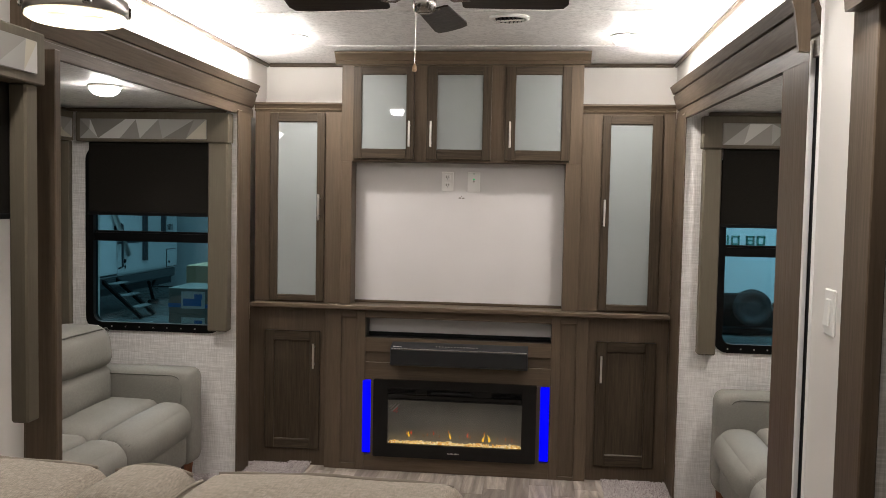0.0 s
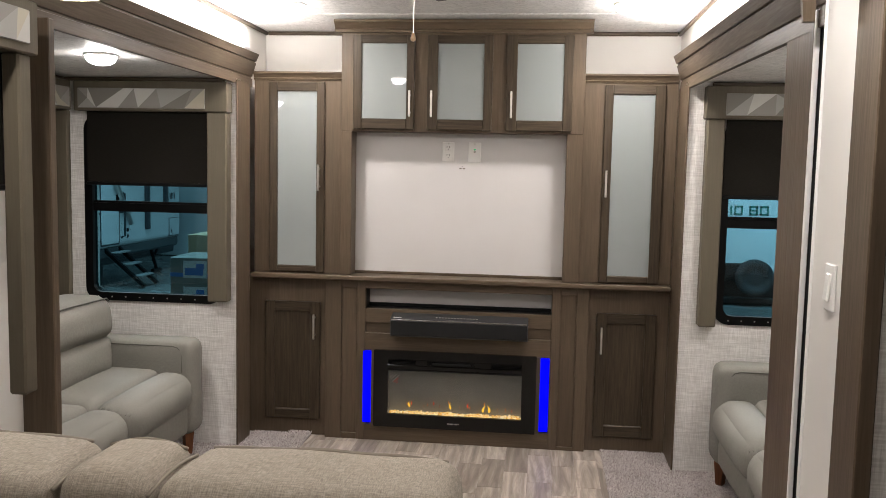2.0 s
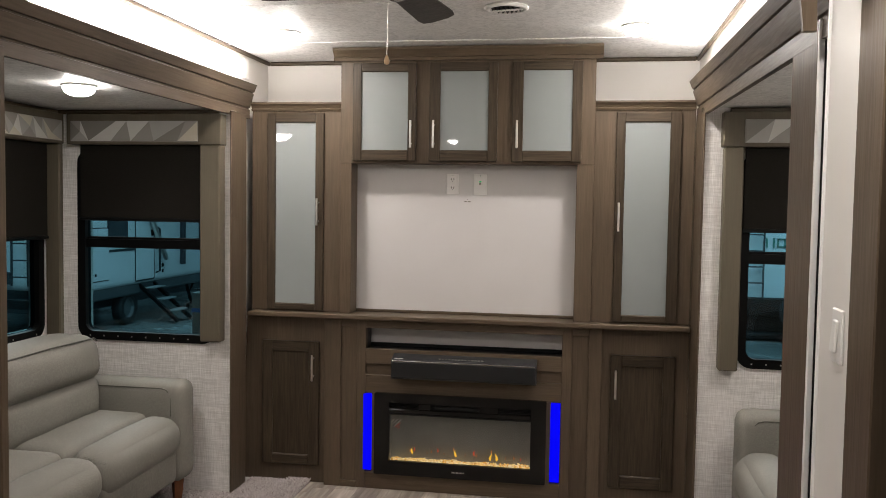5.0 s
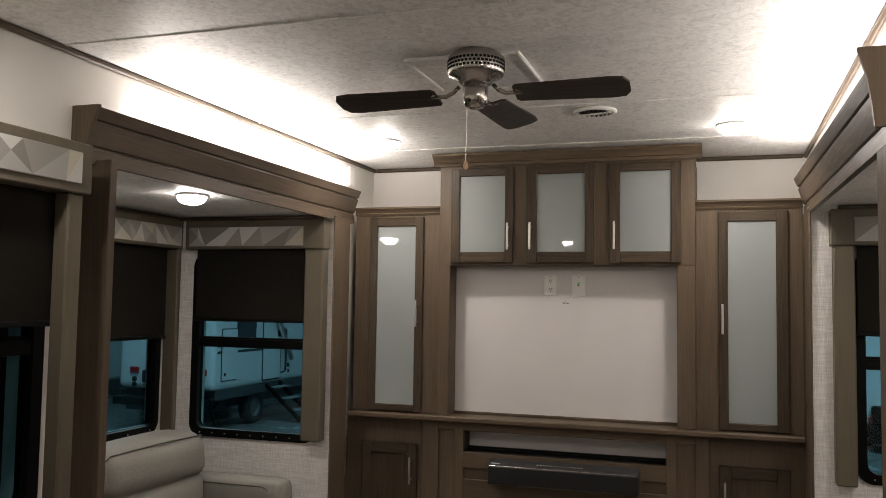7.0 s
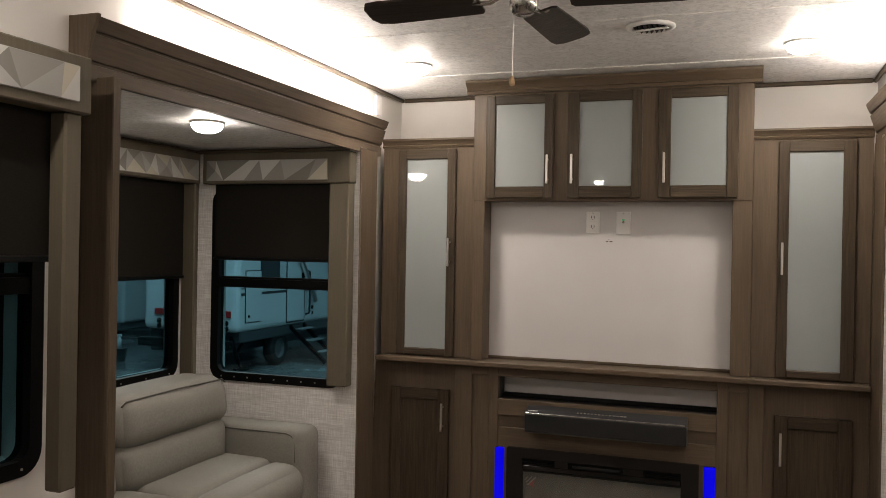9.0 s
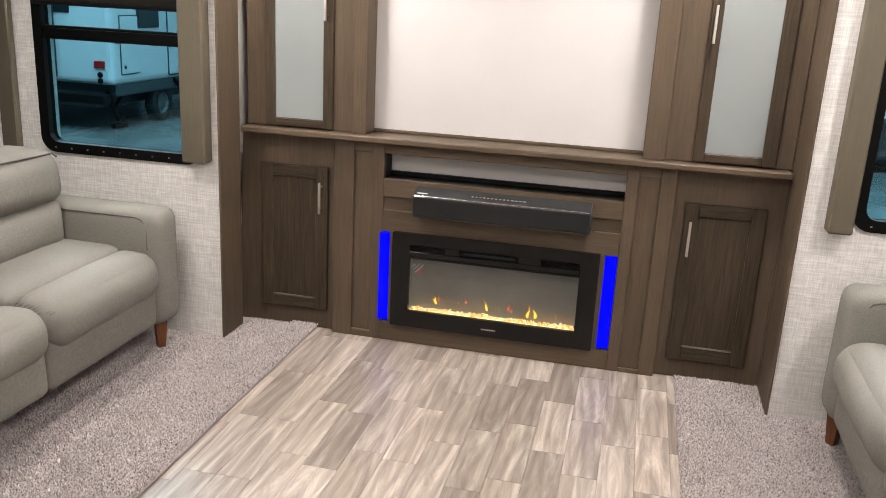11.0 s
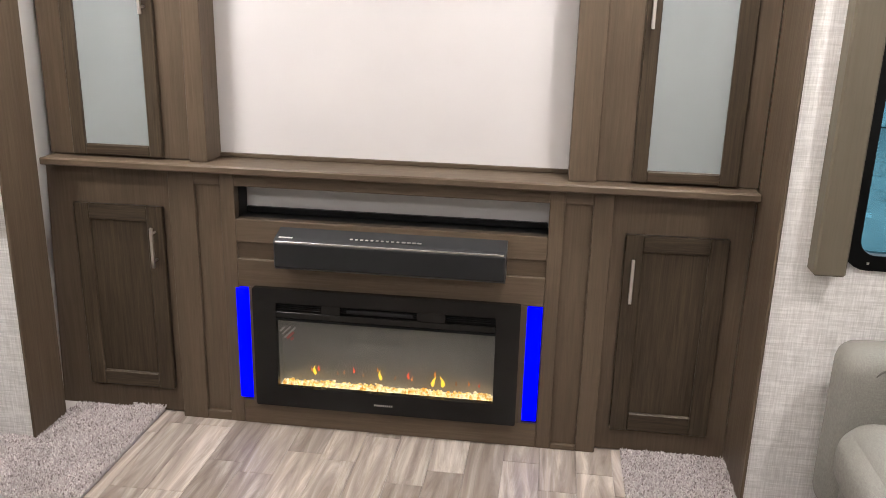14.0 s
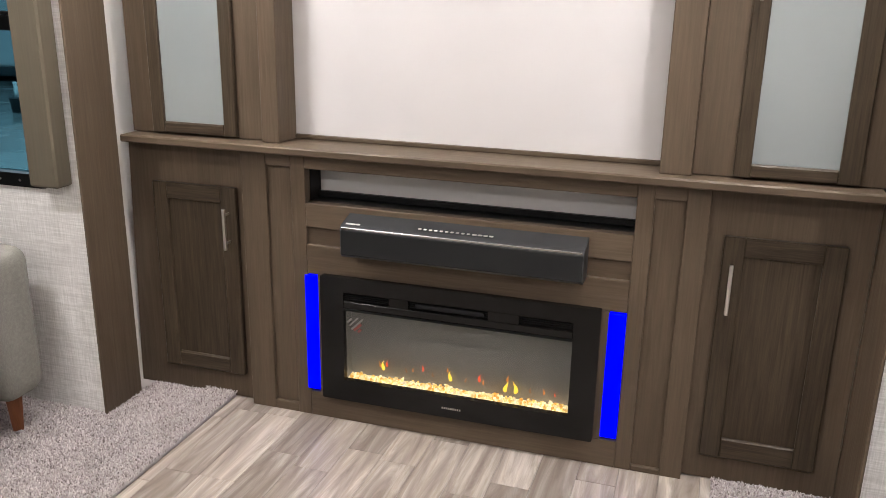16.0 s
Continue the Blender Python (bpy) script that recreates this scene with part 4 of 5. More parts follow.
# end window of the left slide-out
window("window_1", 1, SEND, -1, -2.245, -1.485, 0.765, 1.75, 1.245, "black framed sliding window in the slide-out end wall")
blind("roller_blind", 1, 4.362, -2.215, -1.540, 1.388, 1.80, -1)
valance(1, 4.312, -1, -2.262, -1.428, 1.772, 1.925, (-2.236, -1.545, 1.786, 1.889), [(-1.540, -1.434)], 0.787, 0.074, 3)
# long window of the left slide-out
window("window_2", 0, SL, 1, 2.71, 4.25, 0.79, 1.75, 0.0, "black framed window behind the sofa")
blind("roller_blind", 0, -2.333, 2.74, 4.255, 1.292, 1.80, 1)
valance(0, -2.268, 1, 2.60, 4.304, 1.772, 1.925, (2.66, 4.28, 1.786, 1.889), [(4.266, 4.302)], 0.79, 0.086, 11)
# end window of the right slide-out
window("window_3", 1, SEND, -1, 1.050, 1.70, 0.765, 1.75, 1.245, "black framed sliding window in the slide-out end wall")
blind("roller_blind", 1, 4.362, 1.062, 1.69, 1.392, 1.80, -1)
valance(1, 4.312, -1, 0.955, 1.76, 1.772, 1.928, (1.046, 1.70, 1.788, 1.893), [(0.965, 1.049)], 0.760, 0.074, 21)
# window in the near left wall
window("window_4", 0, LX, 1, 1.05, 2.46, 0.835, 1.78, 1.325, "black framed dinette window in the side wall")
blind("roller_blind", 0, -1.362, 1.10, 2.390, 1.417, 1.82, 1)
valance(0, -1.290, 1, 1.00, 2.451, 1.806, 1.958, (1.08, 2.401, 1.833, 1.928), [(2.373, 2.434)], 0.812, 0.168, 33, 0.014, 0.055)

# ---- sofas ----


def sofa(name, xf, xb, s, y_ends, label, feet):
    """Two-seat sofa along a side wall. xf: seat front, xb: back; s: +1 where the seat faces +x."""
    y0, y1 = y_ends
    t = thing(name, ((xf + xb) / 2, (y0 + y1) / 2, 0), label, "sofa", "slide-out sofas")
    lo, hi = y0 + 0.17, y1 - 0.17
    def X(d):
        return xf - s * d
    def soft(nm, d0, d1, a, b, z0, z1, r, puff, wob=0.004, sd=0, res=14, lab="", lean=0.0):
        bm = pillow(*sorted((X(d0), X(d1))), a, b, z0, z1, r, puff, res, wob, sd)
        for v in bm.verts:
            v.co.x -= s * lean * (v.co.z - 0.45)
        return part(nm, bm, M_SOFA, t, lab, True)
    soft("base", 0.075, xf_depth(xf, xb), lo - 0.05, hi + 0.05, 0.125, 0.33, 0.03, (0, 0, 0))
    n = 2
    w = (hi - lo) / n
    for i in range(n):
        a, b = lo + i * w, lo + (i + 1) * w
        soft("front_panel", 0.035, 0.12, a + 0.002, b - 0.002, 0.130, 0.335, 0.035, (0.012, 0, 0), sd=i)
        seat = soft("seat_cushion", -0.005, 0.21, a + 0.001, b - 0.001, 0.265, 0.462, 0.085, (0.015, 0.0, 0.012), 0.005, 3 + i)
        soft("seat_cushion", 0.185, 0.62, a + 0.001, b - 0.001, 0.27, 0.468, 0.045, (0, 0.0, 0.016), 0.005, 5 + i)
        sh = 0.085
        ba, bb = (a, b - sh) if i == 0 else (a - sh, b)
        soft("back_cushion", 0.415, 0.64, ba + 0.002, bb - 0.002, 0.43, 0.662, 0.070, (0.032, 0.012, 0), 0.007, 7 + i, 16, lean=0.10)
        soft("head_cushion", 0.395, 0.67, ba + 0.002, bb - 0.002, 0.622, 0.840, 0.074, (0.020, 0.022, 0.008), 0.007, 9 + i, 18, lean=0.10)
        bm = bmesh.new()
        k = X(0.449)
        tube(bm, [(k, ba + 0.02, 0.806), (k, ba + 0.045, 0.823), (k, (ba + bb) / 2, 0.828), (k, bb - 0.045, 0.823), (k, bb - 0.02, 0.806)], 0.0036, 6)
        part("piping", bm, M_SEAM, t, "dark piping along the back", True)
        rnd2 = random.Random(i + 2)
        bm = bmesh.new()
        for q in range(9):
            yy = b - 0.006 + rnd2.uniform(-0.012, 0.012)
            dd = 0.01 + 0.015 * q
            tube(bm, [(X(dd), yy - 0.02, 0.425 + 0.0032 * q), (X(dd + 0.006), yy + 0.012, 0.424 + 0.0032 * q)], 0.0015, 5)
        if i == 0:
            part("gather_stitching", bm, M_SEAM, t, "", True)
        else:
            bm.free()
    soft("back_frame", 0.60, xf_depth(xf, xb), y0 + 0.03, y1 - 0.03, 0.10, 0.78, 0.05, (0, 0, 0))
    for a, b, inner in ((y0, y0 + 0.175, 1), (y1 - 0.175, y1, -1)):
        arm = soft("armrest", 0.02, xf_depth(xf, xb) - 0.02, a, b, 0.118, 0.612, 0.055, (0.0, 0, 0), 0.003, 12)
        edge = b - 0.004 if inner > 0 else a + 0.004
        bm = bmesh.new()
        pts = [(X(0.075), edge, z) for z in (0.45, 0.49, 0.534)] + [(X(0.075 + 0.05 * (1 - math.cos(q))), edge, 0.534 + 0.05 * math.sin(q)) for q in (0.5, 1.0, 1.57)] + [(X(0.125 + 0.06 * k), edge, 0.584) for k in range(1, 7)]
        tube(bm, pts, 0.003, 6)
        part("piping", bm, M_SEAM, arm, "dark piping along the arm", True)
    for fy in feet:
        bm = bmesh.new()
        lathe(bm, [(0.022, 0.006), (0.034, 0.125)], (X(0.075), fy, 0), 4)
        part("foot", bm, M_LEG, t, "orange-brown tapered wooden foot")
    return t


def xf_depth(xf, xb):
    return abs(xf - xb)


sofa("sofa", -1.525, -2.315, 1, (2.62, 4.302), "grey-green fabric two-seat recliner sofa under the slide-out windows", (2.75, 4.20))
sofa("sofa", 1.012, 1.79, -1, (2.60, 4.302), "grey-green fabric two-seat recliner sofa along the slide-out wall", (2.75, 4.215))

# the seat's beige, darkened for the shadow beneath piping and seams
M_SEATSEAM = Mat("beige_piping_with_shadow", 0.9, 0, (0.25, 0.215, 0.172)).m
# theatre seats with their backs to the kitchen
ts = thing("theatre_sofa", (-0.56, 1.75, 0), "beige tweed theatre sofa with console, seen from behind", "sofa")


def soft_seat(nm, *a, lab=""):
    return part(nm, pillow(*a), M_SEAT, ts, lab, True)


for a, b, sd in ((-0.478, 0.052, 1), (-1.185, -0.672, 4)):
    h = soft_seat("headrest", a, b, 1.43, 1.70, 0.76, 0.944, 0.052, (0, 0, 0.010), 22, 0.009, sd)
    soft_seat("back", a, b, 1.45, 1.72, 0.40, 0.84, 0.05, (0, 0.015, 0), 14, 0.005, sd + 1)
    soft_seat("seat_cushion", a, b, 1.68, 2.20, 0.22, 0.47, 0.07, (0, 0, 0.015), 14, 0.004, sd + 2)
    bm = bmesh.new()
    tube(bm, [(a + 0.03 + (b - a - 0.06) * k / 10, 1.668 + 0.004 * math.sin(k * 1.7), 0.936 + 0.008 * math.sin(math.pi * k / 10)) for k in range(11)], 0.0045, 6)
    part("piping", bm, M_SEATSEAM, h, "", True)
    bm = bmesh.new()
    tube(bm, [(a + 0.02 + (b - a - 0.04) * k / 10, 1.4275 + 0.002 * math.sin(k * 2.1), 0.884 + 0.018 * math.sin(math.pi * k / 10)) for k in range(11)], 0.0028, 5)
    part("seam", bm, M_SEATSEAM, h, "", True)
cs = soft_seat("console", -0.668, -0.482, 1.44, 1.69, 0.40, 0.950, 0.055, (0, 0, 0.010), 14, 0.005, 8)
for q in (-1, 1):
    part("piping", tube(bmesh.new(), [(-0.575 + q * 0.0885, 1.455 + 0.22 * k / 8, 0.917 + 0.012 * math.sin(math.pi * k / 8)) for k in range(9)], 0.004, 6), M_SEATSEAM, cs, "", True)
part("piping", tube(bmesh.new(), [(-0.655 + 0.16 * k / 8, 1.648, 0.938 + 0.016 * math.sin(math.pi * k / 8)) for k in range(9)], 0.004, 6), M_SEATSEAM, cs, "", True)
soft_seat("console_top", -0.664, -0.474, 1.66, 2.10, 0.22, 0.60, 0.04, (0, 0, 0.004), 12, 0.003, 9)
soft_seat("armrest", 0.05, 0.135, 1.70, 2.20, 0.06, 0.62, 0.04, (0, 0, 0.004), 12, 0.003, 10)
soft_seat("armrest", -1.285, -1.185, 1.55, 2.20, 0.06, 0.62, 0.04, (0, 0, 0.004), 12, 0.003, 11)
part("base", boxes((-1.18, 0.06, 1.50, 2.10, 0.0, 0.24, 0.01)), M_SEAT, ts)

# ---- ceiling fittings ----


def puck(x, y, z, name="ceiling_light"):
    t = thing(name, (x, y, z - 0.03), "round white puck light, switched on, on the ceiling", "ceiling light", "puck lights")
    part("rim", lathe(bmesh.new(), [(0.064, 0), (0.069, -0.003), (0.068, -0.008), (0.062, -0.010)], (x, y, z), 28), M_WHITE, t, "", True)
    part("lens", lathe(bmesh.new(), [(0.063, -0.009), (0.061, -0.020), (0.053, -0.032), (0.038, -0.041), (0.019, -0.0455), (0.0, -0.047)], (x, y, z), 28), M_LIT, t, "glowing domed lens", True)


for px, py in PUCKS:
    puck(px, py, CEIL)
puck(-1.66, 3.49, STOP)
puck(1.36, 3.49, STOP)

vt = thing("ceiling_vent", (0.024, 3.80, CEIL - 0.02), "round white ceiling air vent with slats", "air vent")
part("ring", lathe(bmesh.new(), [(0.088, 0), (0.090, -0.006), (0.080, -0.012), (0.068, -0.012), (0.066, 0)], (0.024, 3.80, CEIL), 32), M_WHITE, vt, "", True)
part("well", lathe(bmesh.new(), [(0.067, -0.001), (0.0, -0.0015)], (0.024, 3.80, CEIL), 28), M_GAP, vt)
for k in range(-3, 4):
    w = math.sqrt(max(0.0, 0.066 ** 2 - (k * 0.018) ** 2))
    b = boxes((-0.0012, 0.0012, -w, w, -0.006, 0.006))
    bmesh.ops.transform(b, matrix=Matrix.Translation((0.024 + k * 0.018, 3.80, CEIL - 0.008)) @ pose(0, 0, 0, 0, 35), verts=b.verts[:])
    part("slat", b, M_BLACK, vt)
b = boxes((-0.066, 0.066, -0.008, 0.008, -0.003, 0.002, 0.001))
bmesh.ops.transform(b, matrix=Matrix.Translation((0.024, 3.80, CEIL - 0.013)) @ pose(0, 0, 0, 0, 0, -14), verts=b.verts[:])
part("cross_bar", b, M_WHITE, vt, "white bar across the slats")

# framed plate beside the fan
pf = thing("ceiling_hatch", (-0.28, 3.11, CEIL - 0.012), "square white framed ceiling hatch beside the fan", "hatch")
hx0, hx1, hy0, hy1 = -0.472, -0.086, 2.905, 3.32
part("rim", boxes((hx0, hx1, hy0, hy0 + 0.012, CEIL - 0.012, CEIL, 0.003), (hx0, hx1, hy1 - 0.012, hy1, CEIL - 0.012, CEIL, 0.003), (hx0, hx0 + 0.012, hy0 + 0.012, hy1 - 0.012, CEIL - 0.012, CEIL, 0.003), (hx1 - 0.012, hx1, hy0 + 0.012, hy1 - 0.012, CEIL - 0.012, CEIL, 0.003)), M_WHITE, pf)
part("panel", boxes((hx0 + 0.012, hx1 - 0.012, hy0 + 0.012, hy1 - 0.012, CEIL - 0.005, CEIL)), M_CEIL, pf)

FX, FYY = -0.224, 2.905
fan = thing("ceiling_fan", (FX, FYY, 2.11), "brushed nickel ceiling fan with dark blades, at rest", "ceiling fan")
hous = part("housing", lathe(bmesh.new(), [(0.0, 0.0), (0.068, 0.0), (0.074, -0.004), (0.088, -0.018), (0.090, -0.022), (0.090, -0.068), (0.086, -0.076), (0.060, -0.086), (0.050, -0.100), (0.0, -0.100)], (FX, FYY, CEIL), 36), M_FANMETAL, fan, "brushed nickel motor housing", True)
bm = bmesh.new()
for row in range(3):
    for k in range(44):
        a = 2 * math.pi * (k + 0.5 * (row % 2)) / 44
        m = Matrix.Translation((FX, FYY, CEIL - 0.034 - 0.012 * row)) @ pose(0, 0, 0, 0, 0, math.degrees(a)) @ Matrix.Translation((0.0898, 0, 0))
        b2 = boxes((-0.0015, 0.0012, -0.004, 0.004, -0.0035, 0.0035))
        bmesh.ops.transform(b2, matrix=m, verts=b2.verts[:])
        me = bpy.data.meshes.new("t")
        b2.to_mesh(me)
        b2.free()
        bm.from_mesh(me)
        bpy.data.meshes.remove(me)
part("vent_holes", bm, M_GAP, hous, "rows of dark vent holes")
part("light_cup", lathe(bmesh.new(), [(0.030, -0.098), (0.040, -0.104), (0.040, -0.150), (0.038, -0.156), (0.034, -0.172), (0.018, -0.180), (0.0, -0.181)], (FX, FYY, CEIL), 30), M_FANMETAL, fan, "brushed lower cup", True)
M_BLADE = wood("dark_fan_blade", 0, (0.020, 0.014, 0.010), (0.034, 0.025, 0.018), (0.05, 0.037, 0.028), 0.4)
for ang in (1, 84, 178):
    m = Matrix.Translation((FX, FYY, CEIL - 0.136)) @ pose(0, 0, 0, 0, 0, ang)
    b = bmesh.new()
    outline = [(0.125, -0.040), (0.135, -0.052), (0.42, -0.064), (0.462, -0.058), (0.478, -0.03), (0.478, 0.03), (0.462, 0.058), (0.42, 0.064), (0.135, 0.052), (0.125, 0.040)]
    extrude_profile(b, outline, 2, -0.003, 0.003)
    bmesh.ops.transform(b, matrix=m @ pose(0, 0, 0, -13 if ang != 178 else 13), verts=b.verts[:])
    bl = part("blade", b, M_BLADE, fan, "dark brown wooden blade")
    b = bmesh.new()
    tube(b, [(0.055, 0, 0.030), (0.075, 0, 0.012), (0.10, 0, 0.0), (0.13, 0, 0.002), (0.185, 0, 0.006)], 0.007, 8)
    tube(b, [(0.13, -0.025, 0.004), (0.16, 0, 0.006), (0.13, 0.025, 0.004)], 0.006, 8)
    bmesh.ops.transform(b, matrix=m, verts=b.verts[:])
    part("blade_iron", b, M_FANMETAL, bl, "curved nickel bracket", True)
pc = bmesh.new()
tube(pc, [(FX - 0.028, FYY, CEIL - 0.175), (FX - 0.030, FYY, CEIL - 0.345)], 0.0012, 6)
part("pull_chain", pc, M_NICKEL, fan, "thin pull chain")
part("pull_knob", lathe(bmesh.new(), [(0.0, 0.0), (0.004, -0.002), (0.009, -0.018), (0.008, -0.026), (0.0, -0.03)], (FX - 0.030, FYY, CEIL - 0.343), 14), make_paint("pale_wood", (0.45, 0.30, 0.17), 0.4), fan, "small pale wooden knob", True)

# pendant lamp
PX, PY, PZ = -0.45, 1.150, 1.722
pn = thing("pendant_light", (PX, PY, PZ), "brushed nickel pendant lamp with a glowing white glass rim", "pendant lamp")
part("shade", lathe(bmesh.new(), [(0.064, 0.004), (0.066, 0.006), (0.066, 0.024), (0.063, 0.026), (0.059, 0.030), (0.049, 0.10), (0.030, 0.15), (0.014, 0.165), (0.012, 0.20), (0.0, 0.20)], (PX, PY, PZ), 36), M_NICKEL, pn, "brushed nickel bell shade", True)
part("glass", lathe(bmesh.new(), [(0.063, 0.006), (0.0645, 0.000), (0.058, -0.004), (0.052, 0.002), (0.045, 0.018), (0.0, 0.026)], (PX, PY, PZ), 36), M_PENDLIT, pn, "glowing opal glass", True)
for k in range(4):
    a = radians(40 + 90 * k)
    b = boxes((-0.006, 0.006, 0.063, 0.071, 0.008, 0.023, 0.002))
    bmesh.ops.transform(b, matrix=Matrix.Translation((PX, PY, PZ)) @ pose(0, 0, 0, 0, 0, math.degrees(a)), verts=b.verts[:])
    part("clip", b, M_CHROME, pn)
b = tube(bmesh.new(), [(PX, PY, PZ + 0.19), (PX, PY, CEIL - 0.01)], 0.005, 10)
part("stem", b, M_NICKEL, pn, "", True)
part("canopy", lathe(bmesh.new(), [(0.0, -0.02), (0.05, -0.018), (0.055, 0.0), (0.0, 0.0)], (PX, PY, CEIL), 24), M_NICKEL, pn, "", True)

# refrigerator in the kitchen slide-out
fr = thing("refrigerator", (1.25, 1.4, 0), "dark stainless refrigerator with bright bar handles", "refrigerator")
M_STEEL = Mat("dark_stainless", 0.3, 0.9, (0.10, 0.095, 0.09)).m
part("body", boxes((0.985, 1.54, 1.05, 1.86, 0.02, 1.70, 0.01)), M_STEEL, fr)
part("door", boxes((0.957, 0.984, 1.06, 1.85, 1.08, 1.69, 0.008)), M_STEEL, fr)
part("door", boxes((0.957, 0.984, 1.06, 1.85, 0.06, 1.07, 0.008)), M_STEEL, fr)
for z0, z1 in ((1.12, 1.16), (1.045, 1.065)):
    part("handle", boxes((0.925, 0.945, 1.40, 1.83, z0 - 0.03, z1 - 0.02, 0.006), (0.944, 0.958, 1.79, 1.82, z0 - 0.03, z1 - 0.02, 0.003)), M_CHROME, fr, "bright steel bar handle")
solid("cabinet_surround", boxes((0.939, 1.54, 1.87, 1.943, 0.0, 1.98, 0.003), (0.939, 1.54, 1.03, 1.87, 1.72, 1.98, 0.003)), M_DOOR, "dark wooden panel framing the refrigerator", "cabinet panel")

# kitchen island under the pendant
isl = thing("kitchen_island", (-0.85, 0.8, 0), "dark wooden kitchen island with a brown countertop", "kitchen island")
part("body", boxes((-1.18, -0.42, 0.52, 1.34, 0, 0.868, 0.004)), M_WOOD, isl)
part("countertop", boxes((-1.25, -0.35, 0.45, 1.405, 0.868, 0.905, 0.008, 0, 2)), make_paint("brown_laminate", (0.075, 0.058, 0.045), 0.35, 300, 0.05), isl, "brown laminate countertop")

# ---- the showroom outside ----
HALL = -0.95


def make_hall_floor():
    w = Mat("sealed_concrete", 0.18)
    v = w.coords((1, 1, 1), False)
    n = w.noise(v, 0.6, 5, 0.6)
    m = w.noise(v, 6, 4, 0.6)
    w.color(w.mix(w.ramp(n, [(0.3, (0.135, 0.14, 0.135)), (0.7, (0.25, 0.25, 0.24))]), w.ramp(m, [(0.3, (0.85, 0.85, 0.85)), (0.7, (1.1, 1.1, 1.1))]), 1.0, "MULTIPLY"))
    w.roughness(w.ramp(n, [(0.3, (0.12,) * 3), (0.7, (0.3,) * 3)]))
    return w.m


solid("ground", boxes((-40, 40, -25, 45, HALL - 0.1, HALL)), make_hall_floor(), "grey sealed concrete showroom floor", "floor", kind="structure")
M_HALLWALL = make_paint("hall_wall_paint", (0.34, 0.36, 0.36), 0.7)
solid("backdrop_hall_walls", boxes((-40, 40, 34, 34.3, HALL, 8), (-40, -39.7, -25, 34, HALL, 8), (39.7, 40, -25, 34, HALL, 8), (-40, 40, -25.3, -25, HALL, 8)), M_HALLWALL, "plain grey walls of the showroom hall", "wall", kind="structure")
solid("backdrop_hall_roof", boxes((-40, 40, -25, 34.3, 8, 8.2)), M_HALLWALL, "plain grey roof of the showroom hall", "roof", kind="structure")

M_RVWHITE = make_paint("white_fibreglass", (0.74, 0.75, 0.75), 0.25, 40, 0.02)
M_RVGREY = make_paint("grey_skirt", (0.07, 0.075, 0.08), 0.5, 40, 0.05)
M_RVGLASS = Mat("dark_trailer_window", 0.1, 0, (0.02, 0.025, 0.03)).m
M_TYRE = Mat("black_tyre", 0.8, 0, (0.015, 0.015, 0.015)).m
M_RIM = Mat("dull_alloy", 0.5, 0.6, (0.20, 0.20, 0.20)).m
M_TREAD = make_paint("grey_step_tread", (0.24, 0.245, 0.245), 0.5)
M_RED = Mat("red_lens", 0.3, 0, (0.4, 0.02, 0.02)).m
M_GREEN = make_paint("green_lettering_paint", (0.05, 0.22, 0.17), 0.5)
M_LINE = make_paint("thin_black_trim", (0.03, 0.03, 0.035), 0.5)


def wheel(parent, m, x, y, r):
    turn = m @ pose(x, y, HALL + r, 90)
    b = lathe(bmesh.new(), [(r * 0.6, -0.10), (r * 0.95, -0.10), (r, -0.07), (r, 0.07), (r * 0.95, 0.10), (r * 0.6, 0.10), (r * 0.58, 0.0)], (0, 0, 0), 28)
    bmesh.ops.transform(b, matrix=turn, verts=b.verts[:])
    t = part("wheel", b, M_TYRE, parent, "black tyre", True)
    b = lathe(bmesh.new(), [(0.0, 0.04), (r * 0.18, 0.05), (r * 0.55, 0.03), (r * 0.6, 0.09), (r * 0.62, 0.05), (r * 0.62, -0.05), (0.0, -0.05)], (0, 0, 0), 10)
    bmesh.ops.transform(b, matrix=turn, verts=b.verts[:])
    part("rim", b, M_RIM, t, "dull alloy rim")


def disc(m, x, y, z, r, d, along=1):
    """A shallow round lens that faces local -y (1) or -x (0)."""
    b = lathe(bmesh.new(), [(0.0, d), (r * 0.9, d * 0.8), (r, 0.0), (0.0, 0.0)], (0, 0, 0), 18)
    bmesh.ops.transform(b, matrix=m @ (pose(x, y, z, 90) if along == 1 else pose(x, y, z, 0, -90)), verts=b.verts[:])
    return b


